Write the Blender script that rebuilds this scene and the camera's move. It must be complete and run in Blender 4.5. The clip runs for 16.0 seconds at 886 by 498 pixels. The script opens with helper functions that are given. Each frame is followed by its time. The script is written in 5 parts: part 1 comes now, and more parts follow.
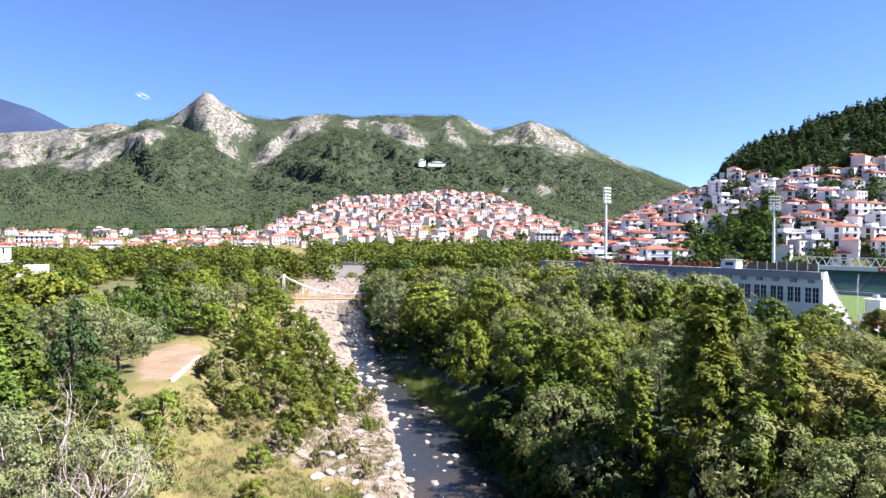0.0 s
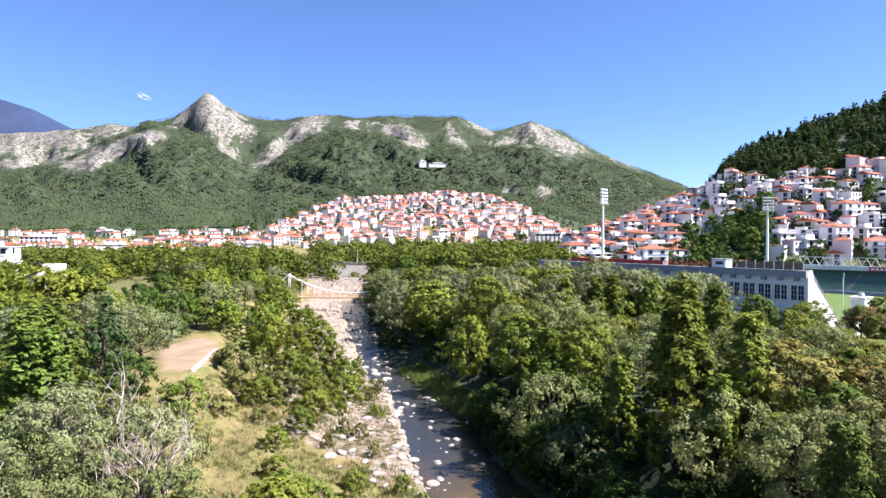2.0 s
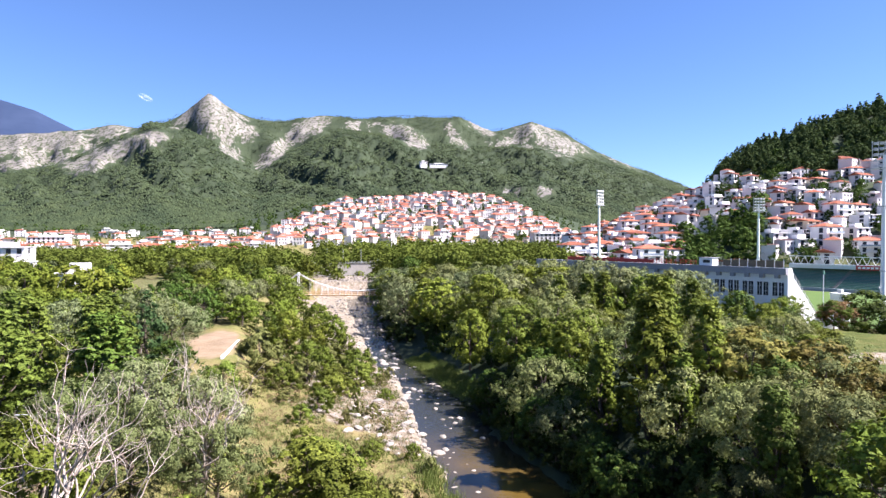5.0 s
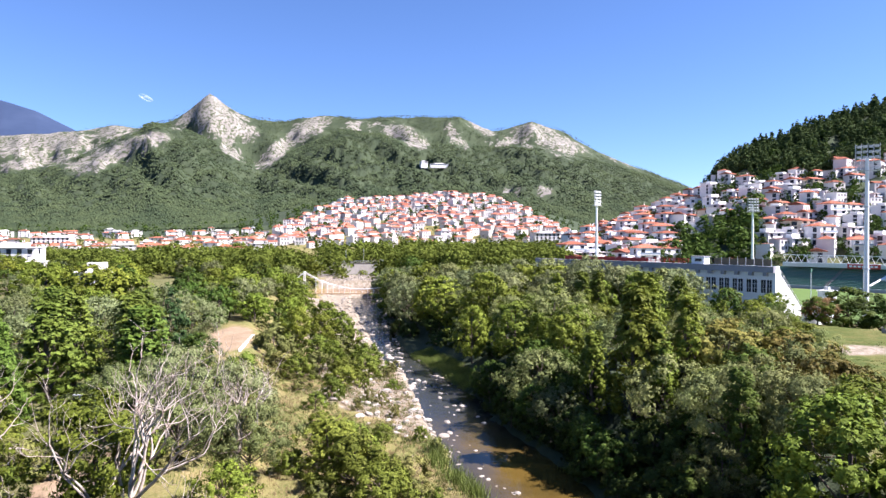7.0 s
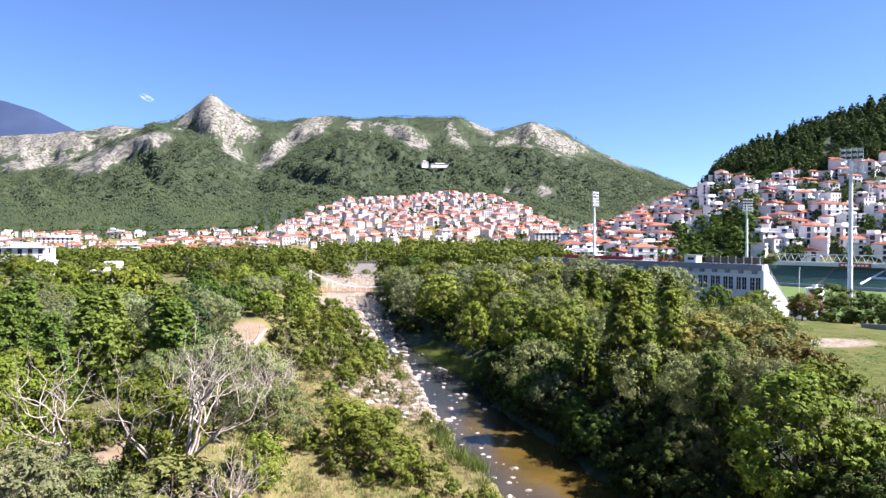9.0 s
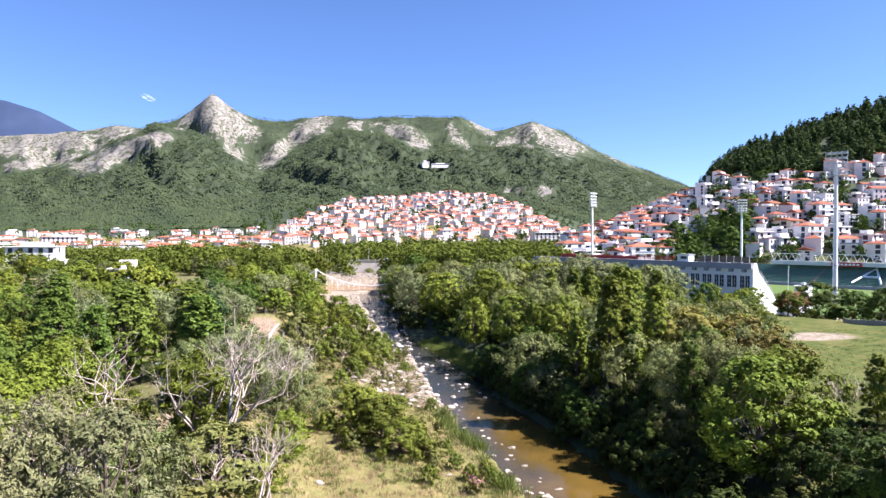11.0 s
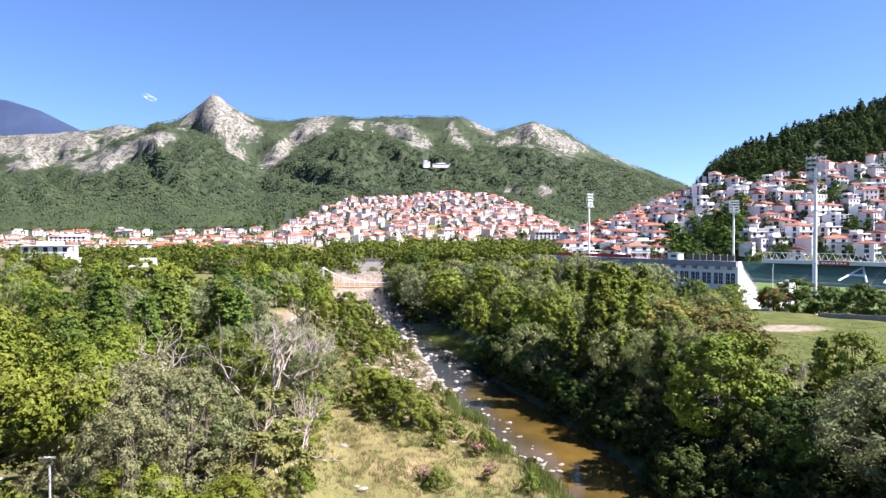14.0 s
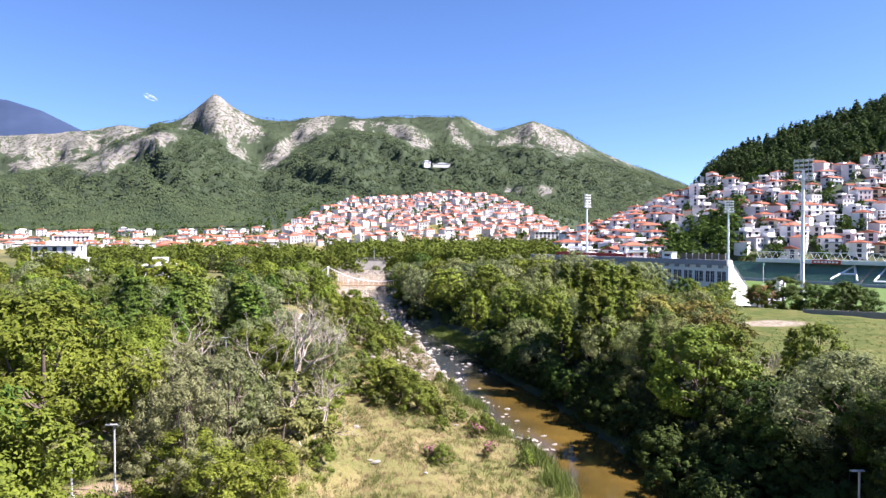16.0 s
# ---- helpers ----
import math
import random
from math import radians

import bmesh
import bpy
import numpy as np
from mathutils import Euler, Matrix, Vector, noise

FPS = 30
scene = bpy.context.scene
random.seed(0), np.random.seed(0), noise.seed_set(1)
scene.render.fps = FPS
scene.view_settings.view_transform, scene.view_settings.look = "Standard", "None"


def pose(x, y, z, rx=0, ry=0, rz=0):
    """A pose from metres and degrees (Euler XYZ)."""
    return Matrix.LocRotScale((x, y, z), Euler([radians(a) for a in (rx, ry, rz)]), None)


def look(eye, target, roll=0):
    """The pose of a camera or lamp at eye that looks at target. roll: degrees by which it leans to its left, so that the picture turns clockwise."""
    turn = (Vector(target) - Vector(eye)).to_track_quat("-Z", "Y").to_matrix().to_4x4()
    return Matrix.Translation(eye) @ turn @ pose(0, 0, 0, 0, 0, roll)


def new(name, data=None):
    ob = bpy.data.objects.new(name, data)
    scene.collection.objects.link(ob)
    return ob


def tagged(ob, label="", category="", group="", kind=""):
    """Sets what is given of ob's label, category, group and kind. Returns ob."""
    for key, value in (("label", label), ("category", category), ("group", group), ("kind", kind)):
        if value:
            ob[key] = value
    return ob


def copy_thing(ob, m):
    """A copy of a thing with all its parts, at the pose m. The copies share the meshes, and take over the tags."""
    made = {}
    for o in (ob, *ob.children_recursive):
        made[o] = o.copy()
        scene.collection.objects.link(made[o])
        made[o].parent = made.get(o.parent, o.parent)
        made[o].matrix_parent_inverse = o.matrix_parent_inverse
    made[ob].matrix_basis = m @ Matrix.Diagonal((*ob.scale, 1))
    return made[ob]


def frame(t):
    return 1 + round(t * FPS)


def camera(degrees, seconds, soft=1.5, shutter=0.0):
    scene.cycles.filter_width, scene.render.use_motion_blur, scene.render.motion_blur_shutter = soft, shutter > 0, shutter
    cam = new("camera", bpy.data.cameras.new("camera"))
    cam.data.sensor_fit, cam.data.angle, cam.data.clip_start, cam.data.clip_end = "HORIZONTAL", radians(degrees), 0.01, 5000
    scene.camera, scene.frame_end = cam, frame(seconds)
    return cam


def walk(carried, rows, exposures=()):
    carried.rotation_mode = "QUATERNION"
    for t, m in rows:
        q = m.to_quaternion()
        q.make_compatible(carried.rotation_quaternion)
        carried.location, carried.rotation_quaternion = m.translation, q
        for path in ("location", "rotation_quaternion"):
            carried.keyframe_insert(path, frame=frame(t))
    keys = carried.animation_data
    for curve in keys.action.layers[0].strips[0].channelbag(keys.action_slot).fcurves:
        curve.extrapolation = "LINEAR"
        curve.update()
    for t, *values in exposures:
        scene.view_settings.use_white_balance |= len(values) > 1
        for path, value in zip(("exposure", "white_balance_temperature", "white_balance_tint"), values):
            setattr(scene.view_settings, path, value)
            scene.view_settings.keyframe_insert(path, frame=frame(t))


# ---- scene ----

# ======================= camera and its way =======================
cam = camera(68, 16.0, soft=1.45)
WAY = [
    (0.0, 0.00, 0.00, 23.5, -0.03, -1.01, 0.13),
    (4.0, -0.44, -11.56, 23.4, 0.066, -0.947, 0.087),
    (8.0, -1.29, -24.08, 23.5, 0.133, -0.998, -0.068),
    (12.0, -2.03, -36.99, 23.5, 0.226, -1.054, -0.048),
    (16.0, -2.71, -49.93, 23.55, 0.287, -1.12, -0.057),
]
walk(cam, [(t, pose(x, y, z, 90 + tilt, 0, turn) @ pose(0, 0, 0, 0, 0, lean)) for t, x, y, z, turn, tilt, lean in WAY],
     exposures=[(0.0, 2.02, 6040, 23), (16.0, 2.02, 6040, 23)])

# ======================= sky, sun =======================
SUN = Vector((0.80, -0.13, 0.88)).normalized()
world = bpy.data.worlds.new("sky")
scene.world = world
world.use_nodes = True
wn = world.node_tree
sky = wn.nodes.new("ShaderNodeTexSky")
sky.sky_type = 'NISHITA'
sky.sun_disc = False
sky.sun_elevation = math.asin(SUN.z)
sky.sun_rotation = math.atan2(SUN.x, SUN.y)
sky.altitude = 100
sky.air_density, sky.dust_density, sky.ozone_density = 0.85, 0.0, 8.5
wn.links.new(sky.outputs[0], wn.nodes["Background"].inputs[0])
wn.nodes["Background"].inputs[1].default_value = 0.050
sun_data = bpy.data.lights.new("sun", 'SUN')
sun_data.energy, sun_data.angle, sun_data.color = 4.7, radians(0.53), (1.0, 0.95, 0.86)
sun = new("sun", sun_data)
sun.matrix_world = look(SUN * 500, (0, 0, 0))

# ======================= materials =======================
def mat(name, col, rough=0.8, var=0.25, scale=1.0, bump=0.0, bscale=8.0, col2=None, metal=0.0, per_object=0.0, per_island=0.0, translucent=0.0, spec=0.3):
    """A surface of two colours mixed at two scales, with relief, and with a change from object to object or piece to piece."""
    m = bpy.data.materials.new(name)
    m.use_nodes = True
    n, l = m.node_tree.nodes, m.node_tree.links
    b = n["Principled BSDF"]
    b.inputs["Roughness"].default_value = rough
    b.inputs["Metallic"].default_value = metal
    b.inputs["Specular IOR Level"].default_value = spec
    c2 = col2 or tuple(c * (1 - var) for c in col)
    tc = n.new("ShaderNodeTexCoord")
    src = tc.outputs["Object"]
    n1 = n.new("ShaderNodeTexNoise"); n1.inputs["Scale"].default_value = scale; n1.inputs["Detail"].default_value = 6
    n2 = n.new("ShaderNodeTexNoise"); n2.inputs["Scale"].default_value = scale * 9.3; n2.inputs["Detail"].default_value = 4
    l.new(src, n1.inputs["Vector"]); l.new(src, n2.inputs["Vector"])
    mx = n.new("ShaderNodeMath"); mx.operation = 'ADD'
    l.new(n1.outputs["Fac"], mx.inputs[0]); l.new(n2.outputs["Fac"], mx.inputs[1])
    mr = n.new("ShaderNodeMapRange"); mr.inputs["From Min"].default_value = 0.75; mr.inputs["From Max"].default_value = 1.25
    l.new(mx.outputs[0], mr.inputs["Value"])
    mix = n.new("ShaderNodeMix"); mix.data_type = 'RGBA'
    mix.inputs["A"].default_value = (*col, 1); mix.inputs["B"].default_value = (*c2, 1)
    l.new(mr.outputs[0], mix.inputs["Factor"])
    out = mix.outputs["Result"]
    if per_object or per_island:
        hsv = n.new("ShaderNodeHueSaturation")
        fac = None
        for amount, node, sock in ((per_object, "ShaderNodeObjectInfo", "Random"), (per_island, "ShaderNodeNewGeometry", "Random Per Island")):
            if amount:
                nd = n.new(node)
                r = n.new("ShaderNodeMapRange")
                r.inputs["To Min"].default_value, r.inputs["To Max"].default_value = 1 - amount, 1 + amount
                l.new(nd.outputs[sock], r.inputs["Value"])
                if fac is None:
                    fac = r.outputs[0]
                else:
                    k = n.new("ShaderNodeMath"); k.operation = 'MULTIPLY'
                    l.new(fac, k.inputs[0]); l.new(r.outputs[0], k.inputs[1]); fac = k.outputs[0]
        l.new(fac, hsv.inputs["Value"])
        l.new(out, hsv.inputs["Color"])
        out = hsv.outputs["Color"]
    l.new(out, b.inputs["Base Color"])
    if bump:
        nb = n.new("ShaderNodeTexNoise"); nb.inputs["Scale"].default_value = bscale; nb.inputs["Detail"].default_value = 8
        l.new(src, nb.inputs["Vector"])
        bp = n.new("ShaderNodeBump"); bp.inputs["Strength"].default_value = bump; bp.inputs["Distance"].default_value = 1.0 / bscale
        l.new(nb.outputs["Fac"], bp.inputs["Height"]); l.new(bp.outputs["Normal"], b.inputs["Normal"])
    if translucent:
        tr = n.new("ShaderNodeBsdfTranslucent")
        ms = n.new("ShaderNodeMixShader"); ms.inputs[0].default_value = translucent
        l.new(out, tr.inputs["Color"])
        l.new(b.outputs[0], ms.inputs[1]); l.new(tr.outputs[0], ms.inputs[2])
        l.new(ms.outputs[0], n["Material Output"].inputs["Surface"])
    return m


def leaf_mat(name, col, col2, cell=0.0, thin=0.15):
    """Foliage. With a cell size, each blade becomes a spray of small leaves with gaps, every leaf at its own tilt and tone."""
    if not cell:
        return mat(name, col, rough=0.85, scale=0.25, col2=col2, per_object=0.22, per_island=0.2, translucent=0.2, spec=0.03)
    m = mat(name, col, rough=0.6, scale=0.25, col2=col2, per_object=0.26, per_island=0.18, translucent=thin, spec=0.06)
    n, l = m.node_tree.nodes, m.node_tree.links
    b = n["Principled BSDF"]; hsv = n["Hue/Saturation/Value"]; tr = n["Translucent BSDF"]; ms = n["Mix Shader"]
    tc = n["Texture Coordinate"]
    vo = n.new("ShaderNodeTexVoronoi"); vo.inputs["Scale"].default_value = 1.0 / cell; vo.inputs["Randomness"].default_value = 1.0
    l.new(tc.outputs["Object"], vo.inputs["Vector"])
    gap = n.new("ShaderNodeMath"); gap.operation = 'GREATER_THAN'; gap.inputs[1].default_value = 0.76
    l.new(vo.outputs["Distance"], gap.inputs[0])
    geo = n.new("ShaderNodeNewGeometry")
    off = n.new("ShaderNodeVectorMath"); off.operation = 'MULTIPLY_ADD'
    off.inputs[1].default_value = (0.5, 0.5, 0.5)
    cen = n.new("ShaderNodeVectorMath"); cen.operation = 'SUBTRACT'; cen.inputs[1].default_value = (0.5, 0.5, 0.5)
    nrm = n.new("ShaderNodeVectorMath"); nrm.operation = 'NORMALIZE'
    l.new(vo.outputs["Color"], cen.inputs[0]); l.new(cen.outputs[0], off.inputs[0]); l.new(geo.outputs["Normal"], off.inputs[2]); l.new(off.outputs[0], nrm.inputs[0])
    l.new(nrm.outputs[0], b.inputs["Normal"]); l.new(nrm.outputs[0], tr.inputs["Normal"])
    sep = n.new("ShaderNodeSeparateColor"); tone = n.new("ShaderNodeMapRange")
    tone.inputs["To Min"].default_value, tone.inputs["To Max"].default_value = 0.78, 1.22
    l.new(vo.outputs["Color"], sep.inputs[0]); l.new(sep.outputs[1], tone.inputs["Value"])
    k = n.new("ShaderNodeMath"); k.operation = 'MULTIPLY'
    old = hsv.inputs["Value"].links[0].from_socket
    l.new(old, k.inputs[0]); l.new(tone.outputs[0], k.inputs[1]); l.new(k.outputs[0], hsv.inputs["Value"])
    who = n.new("ShaderNodeObjectInfo"); far_ = n.new("ShaderNodeMath"); far_.operation = 'MULTIPLY'; far_.inputs[1].default_value = 7.31
    fr = n.new("ShaderNodeMath"); fr.operation = 'FRACT'; hue = n.new("ShaderNodeMapRange")
    hue.inputs["To Min"].default_value, hue.inputs["To Max"].default_value = 0.484, 0.516
    l.new(who.outputs["Random"], far_.inputs[0]); l.new(far_.outputs[0], fr.inputs[0]); l.new(fr.outputs[0], hue.inputs["Value"]); l.new(hue.outputs[0], hsv.inputs["Hue"])
    clear = n.new("ShaderNodeBsdfTransparent"); cut = n.new("ShaderNodeMixShader")
    l.new(gap.outputs[0], cut.inputs[0]); l.new(ms.outputs[0], cut.inputs[1]); l.new(clear.outputs[0], cut.inputs[2])
    l.new(cut.outputs[0], n["Material Output"].inputs["Surface"])
    return m


M = {
    "leaf_green": leaf_mat("leaf_green", (0.134, 0.160, 0.021), (0.082, 0.112, 0.014), 0.092),
    "leaf_bright": leaf_mat("leaf_bright", (0.152, 0.178, 0.023), (0.100, 0.130, 0.016), 0.088),
    "leaf_silver": leaf_mat("leaf_silver", (0.174, 0.194, 0.088), (0.114, 0.136, 0.052), 0.085, 0.26),
    "leaf_willow": leaf_mat("leaf_willow", (0.182, 0.200, 0.076), (0.120, 0.142, 0.044), 0.085, 0.26),
    "leaf_dark": leaf_mat("leaf_dark", (0.070, 0.108, 0.017), (0.040, 0.068, 0.012), 0.092),
    "leaf_olive": leaf_mat("leaf_olive", (0.165, 0.164, 0.050), (0.112, 0.118, 0.032), 0.09),
    "leaf_bush": leaf_mat("leaf_bush", (0.128, 0.156, 0.024), (0.082, 0.110, 0.016), 0.075),
    "leaf_poplar": leaf_mat("leaf_poplar", (0.098, 0.135, 0.022), (0.062, 0.096, 0.016), 0.085),
    "leaf_rust": leaf_mat("leaf_rust", (0.150, 0.122, 0.030), (0.096, 0.100, 0.020), 0.092),
    # leaf colour lowered to paint in the deep shade of the right bank
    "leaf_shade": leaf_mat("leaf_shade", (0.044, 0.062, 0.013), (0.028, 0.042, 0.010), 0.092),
    "leaf_dry": leaf_mat("leaf_dry", (0.205, 0.202, 0.096), (0.130, 0.140, 0.058), 0.08, 0.25),
    "leaf_redbrown": leaf_mat("leaf_redbrown", (0.200, 0.120, 0.050), (0.130, 0.085, 0.035), 0.092),
    "needle": leaf_mat("needle", (0.044, 0.069, 0.022), (0.028, 0.050, 0.017), 0.092),
    "far_green": leaf_mat("far_green", (0.116, 0.138, 0.024), (0.070, 0.096, 0.016)),
    "far_dark": leaf_mat("far_dark", (0.064, 0.099, 0.020), (0.038, 0.067, 0.015)),
    "pine_needle": leaf_mat("pine_needle", (0.054, 0.078, 0.026), (0.035, 0.053, 0.020)),
    "far_needle": mat("far_needle", (0.043, 0.057, 0.026), 0.9, scale=0.012, col2=(0.025, 0.037, 0.020), per_island=0.3, spec=0.05),
    "bark": mat("bark", (0.119, 0.091, 0.070), 0.9, 0.5, 3.0, 0.5, 12),
    "deadwood": mat("deadwood", (0.430, 0.390, 0.335), 0.85, 0.35, 2.0, 0.4, 12, col2=(0.244, 0.178, 0.141)),
    "plaster": mat("plaster", (0.640, 0.615, 0.600), 0.85, 0.12, 0.35, 0.15, 6, per_object=0.16, per_island=0.12),
    "town_plaster": mat("town_plaster", (0.570, 0.540, 0.520), 0.85, 0.16, 0.3, 0.15, 6, per_object=0.2, per_island=0.22),
    "cream": mat("cream", (0.510, 0.425, 0.315), 0.8, 0.12, 0.4, 0.15, 6, per_object=0.1),
    "roof": mat("roof", (0.310, 0.110, 0.062), 0.85, 0.4, 0.5, 0.5, 5, col2=(0.165, 0.062, 0.042), per_object=0.3, per_island=0.25, spec=0.1),
    "concrete": mat("concrete", (0.230, 0.218, 0.198), 0.9, 0.25, 0.5, 0.3, 4),
    "grey_paint": mat("grey_paint", (0.265, 0.265, 0.289), 0.8, 0.15, 0.4, 0.2, 5),
    "white_paint": mat("white_paint", (0.760, 0.760, 0.760), 0.6, 0.08, 0.6, 0.1, 6),
    "steel": mat("steel", (0.496, 0.504, 0.512), 0.45, 0.12, 1.0, metal=0.35),
    "glass_dark": mat("glass_dark", (0.022, 0.026, 0.038), 0.2, 0.3, 0.6, spec=0.3),
    "stone": mat("stone", (0.300, 0.268, 0.230), 0.9, 0.3, 1.3, 0.5, 6, col2=(0.180, 0.158, 0.130), per_object=0.25, per_island=0.28),
    "seats": mat("seats", (0.080, 0.176, 0.136), 0.5, 0.2, 2.0),
    "turf": mat("turf", (0.070, 0.122, 0.019), 0.9, 0.25, 0.2),
    "red_paint": mat("red_paint", (0.400, 0.040, 0.032), 0.5, 0.15, 1.0),
    "flower": mat("flower", (0.440, 0.128, 0.240), 0.6, 0.2, 2.0, per_island=0.3),
    "reed": mat("reed", (0.122, 0.160, 0.029), 0.7, 0.3, 0.4, per_island=0.35, translucent=0.25),
    "weed": mat("weed", (0.118, 0.142, 0.028), 0.7, 0.3, 0.4, per_island=0.4, translucent=0.25),
    "meadow_blade": mat("meadow_blade", (0.080, 0.094, 0.021), 0.9, 0.35, 0.1, per_island=0.35, translucent=0.25),
    "straw": mat("straw", (0.320, 0.232, 0.128), 0.9, 0.35, 0.3, per_island=0.35, translucent=0.2),
    "orange_paint": mat("orange_paint", (0.440, 0.288, 0.160), 0.6, 0.2, 1.0),
    "old_concrete": mat("old_concrete", (0.300, 0.276, 0.240), 0.9, 0.3, 0.25, 0.3, 3),
    "blue_grey": mat("blue_grey", (0.240, 0.288, 0.336), 0.6, 0.15, 0.8),
    "wood": mat("wood", (0.230, 0.166, 0.109), 0.8, 0.3, 1.5, 0.3, 8),
}

# ======================= mesh helpers =======================
def mesh_np(name, verts, faces, material=None, smooth=False):
    me = bpy.data.meshes.new(name)
    verts = np.asarray(verts, np.float32)
    faces = np.asarray(faces, np.int32)
    me.vertices.add(len(verts)); me.vertices.foreach_set("co", verts.ravel())
    k = faces.shape[1]
    me.loops.add(faces.size); me.loops.foreach_set("vertex_index", faces.ravel())
    me.polygons.add(len(faces)); me.polygons.foreach_set("loop_start", np.arange(0, faces.size, k, dtype=np.int32))
    me.polygons.foreach_set("use_smooth", np.full(len(faces), smooth, bool))
    me.update(calc_edges=True)
    if material:
        me.materials.append(material)
    return me


def part(name, bm, material, parent=None, label=""):
    """One mesh object from a bmesh, under a thing or a part."""
    me = bpy.data.meshes.new(name)
    bm.to_mesh(me); bm.free()
    me.materials.append(material)
    ob = new(name, me)
    if parent:
        ob.parent = parent
    if label:
        tagged(ob, label)
    return ob


def mpart(name, me, parent=None, label="", at=None):
    ob = new(name, me)
    if parent:
        ob.parent = parent
    if at is not None:
        ob.matrix_basis = at
    if label:
        tagged(ob, label)
    return ob


def box(bm, x0, x1, y0, y1, z0, z1, m=None):
    v = [bm.verts.new((x, y, z)) for x in (x0, x1) for y in (y0, y1) for z in (z0, z1)]
    for f in ((0, 1, 3, 2), (4, 6, 7, 5), (0, 4, 5, 1), (2, 3, 7, 6), (0, 2, 6, 4), (1, 5, 7, 3)):
        bm.faces.new([v[i] for i in f])
    if m is not None:
        bmesh.ops.transform(bm, matrix=m, verts=v)
    return v


def bmbox(*a, m=None):
    bm = bmesh.new(); box(bm, *a, m=m); return bm


def tube(points, radii, sides=6):
    """Vertices and quads of a tapered tube along points."""
    P = np.asarray(points, float); n = len(P)
    T = np.gradient(P, axis=0); T /= np.linalg.norm(T, axis=1)[:, None] + 1e-9
    ref = np.where(np.abs(T[:, 2:3]) > 0.9, [[1.0, 0, 0]], [[0, 0, 1.0]])
    A = np.cross(T, ref); A /= np.linalg.norm(A, axis=1)[:, None] + 1e-9
    B = np.cross(T, A)
    ang = np.arange(sides) * 2 * np.pi / sides
    V = P[:, None] + np.asarray(radii)[:, None, None] * (np.cos(ang)[None, :, None] * A[:, None] + np.sin(ang)[None, :, None] * B[:, None])
    F = []
    for i in range(n - 1):
        for j in range(sides):
            k = (j + 1) % sides
            F.append((i * sides + j, i * sides + k, (i + 1) * sides + k, (i + 1) * sides + j))
    return V.reshape(-1, 3), np.array(F)


def join_np(pieces):
    V, F, o = [], [], 0
    for v, f in pieces:
        V.append(v); F.append(f + o); o += len(v)
    return np.concatenate(V), np.concatenate(F)


def tube_bm(points, radius, sides=6):
    v, f = tube(points, [radius] * len(points), sides)
    bm = bmesh.new()
    vs = [bm.verts.new(p) for p in v]
    for q in f:
        bm.faces.new([vs[i] for i in q])
    for ring in (vs[:sides], vs[-sides:]):
        bm.faces.new(ring)
    return bm


def thing(name, label, category, at=None, group="", kind=""):
    e = new(name)
    e.empty_display_size = 0.5
    if at is not None:
        e.matrix_basis = at
    return tagged(e, label, category, group, kind)

# ======================= the lie of the land =======================
RIVER = np.array([(-400, -30, 5), (-120, 4, 5), (-40, 8, 4.5), (-15, 11.2, 4.5), (0, 13.8, 4.8), (11, 13.2, 4.8), (17, 12.6, 4.9), (25, 10.9, 5.6), (36, 8.4, 5.6), (45, 5.4, 6), (50, 4.6, 5.6), (57, 2.4, 5.2), (64, 0.8, 4.8), (72, -0.2, 4.7), (76, -1.4, 4.3), (83, -3.2, 3.8), (91, -5.0, 3.0), (98, -7.4, 3.0),
                  (105, -10.4, 3.2), (119, -13, 3.3), (137, -16, 3.2), (152, -19, 3.6), (190, -26, 4.5), (250, -35, 6), (300, -43, 9), (347, -54, 12), (420, -84, 7), (700, -200, 7)], float)


def river_x(y):
    return np.interp(y, RIVER[:, 0], RIVER[:, 1])


def river_half(y):
    return np.interp(y, RIVER[:, 0], RIVER[:, 2])


def water_z(y):
    return 0.006 * np.maximum(np.asarray(y, float) - 55, 0)


def sm(a, b, x):
    t = np.clip((np.asarray(x, float) - a) / (b - a), 0, 1)
    return t * t * (3 - 2 * t)


CY, FX, CZ = 420.5, 1162.3, 23.5      # horizon row and focal length by which crest lines are written as bearing and height


def crest(rows, dist):
    """A crest line as (bearing, height) from rows of sight."""
    r = np.array(rows, float)
    return (r[:, 0] - 784) / FX, CZ + (CY - r[:, 1]) / FX * dist


RIDGES = []   # foot distance, crest distance, bearings, heights, steepness
def ridge(foot, dist, power, rows, back=1.0):
    RIDGES.append((foot, dist, power, *crest(rows, dist), back))

ridge(2600, 4200, 1.2, [(-500, 150), (-200, 140), (-60, 165), (0, 174), (60, 193), (130, 228), (210, 270), (320, 330), (400, 400)])
ridge(1500, 2600, 1.25, [(-500, 250), (-200, 245), (0, 236), (120, 229), (190, 217), (240, 221), (300, 208), (325, 192), (345, 177), (360, 166), (368, 161), (377, 166), (398, 182), (420, 197), (440, 204), (500, 212), (560, 201),
                        (640, 207), (700, 203), (760, 204), (810, 203), (870, 228), (900, 222), (940, 210), (1000, 232), (1060, 268), (1130, 296), (1200, 322), (1250, 345), (1400, 400)])
ridge(1000, 1900, 1.15, [(-500, 330), (-100, 325), (0, 305), (100, 285), (190, 242), (260, 214), (310, 221), (380, 252), (450, 287), (520, 262), (600, 226), (680, 238), (760, 254), (860, 258), (940, 252),
                        (1060, 285), (1130, 305), (1200, 330), (1240, 345), (1320, 380), (1500, 400)])
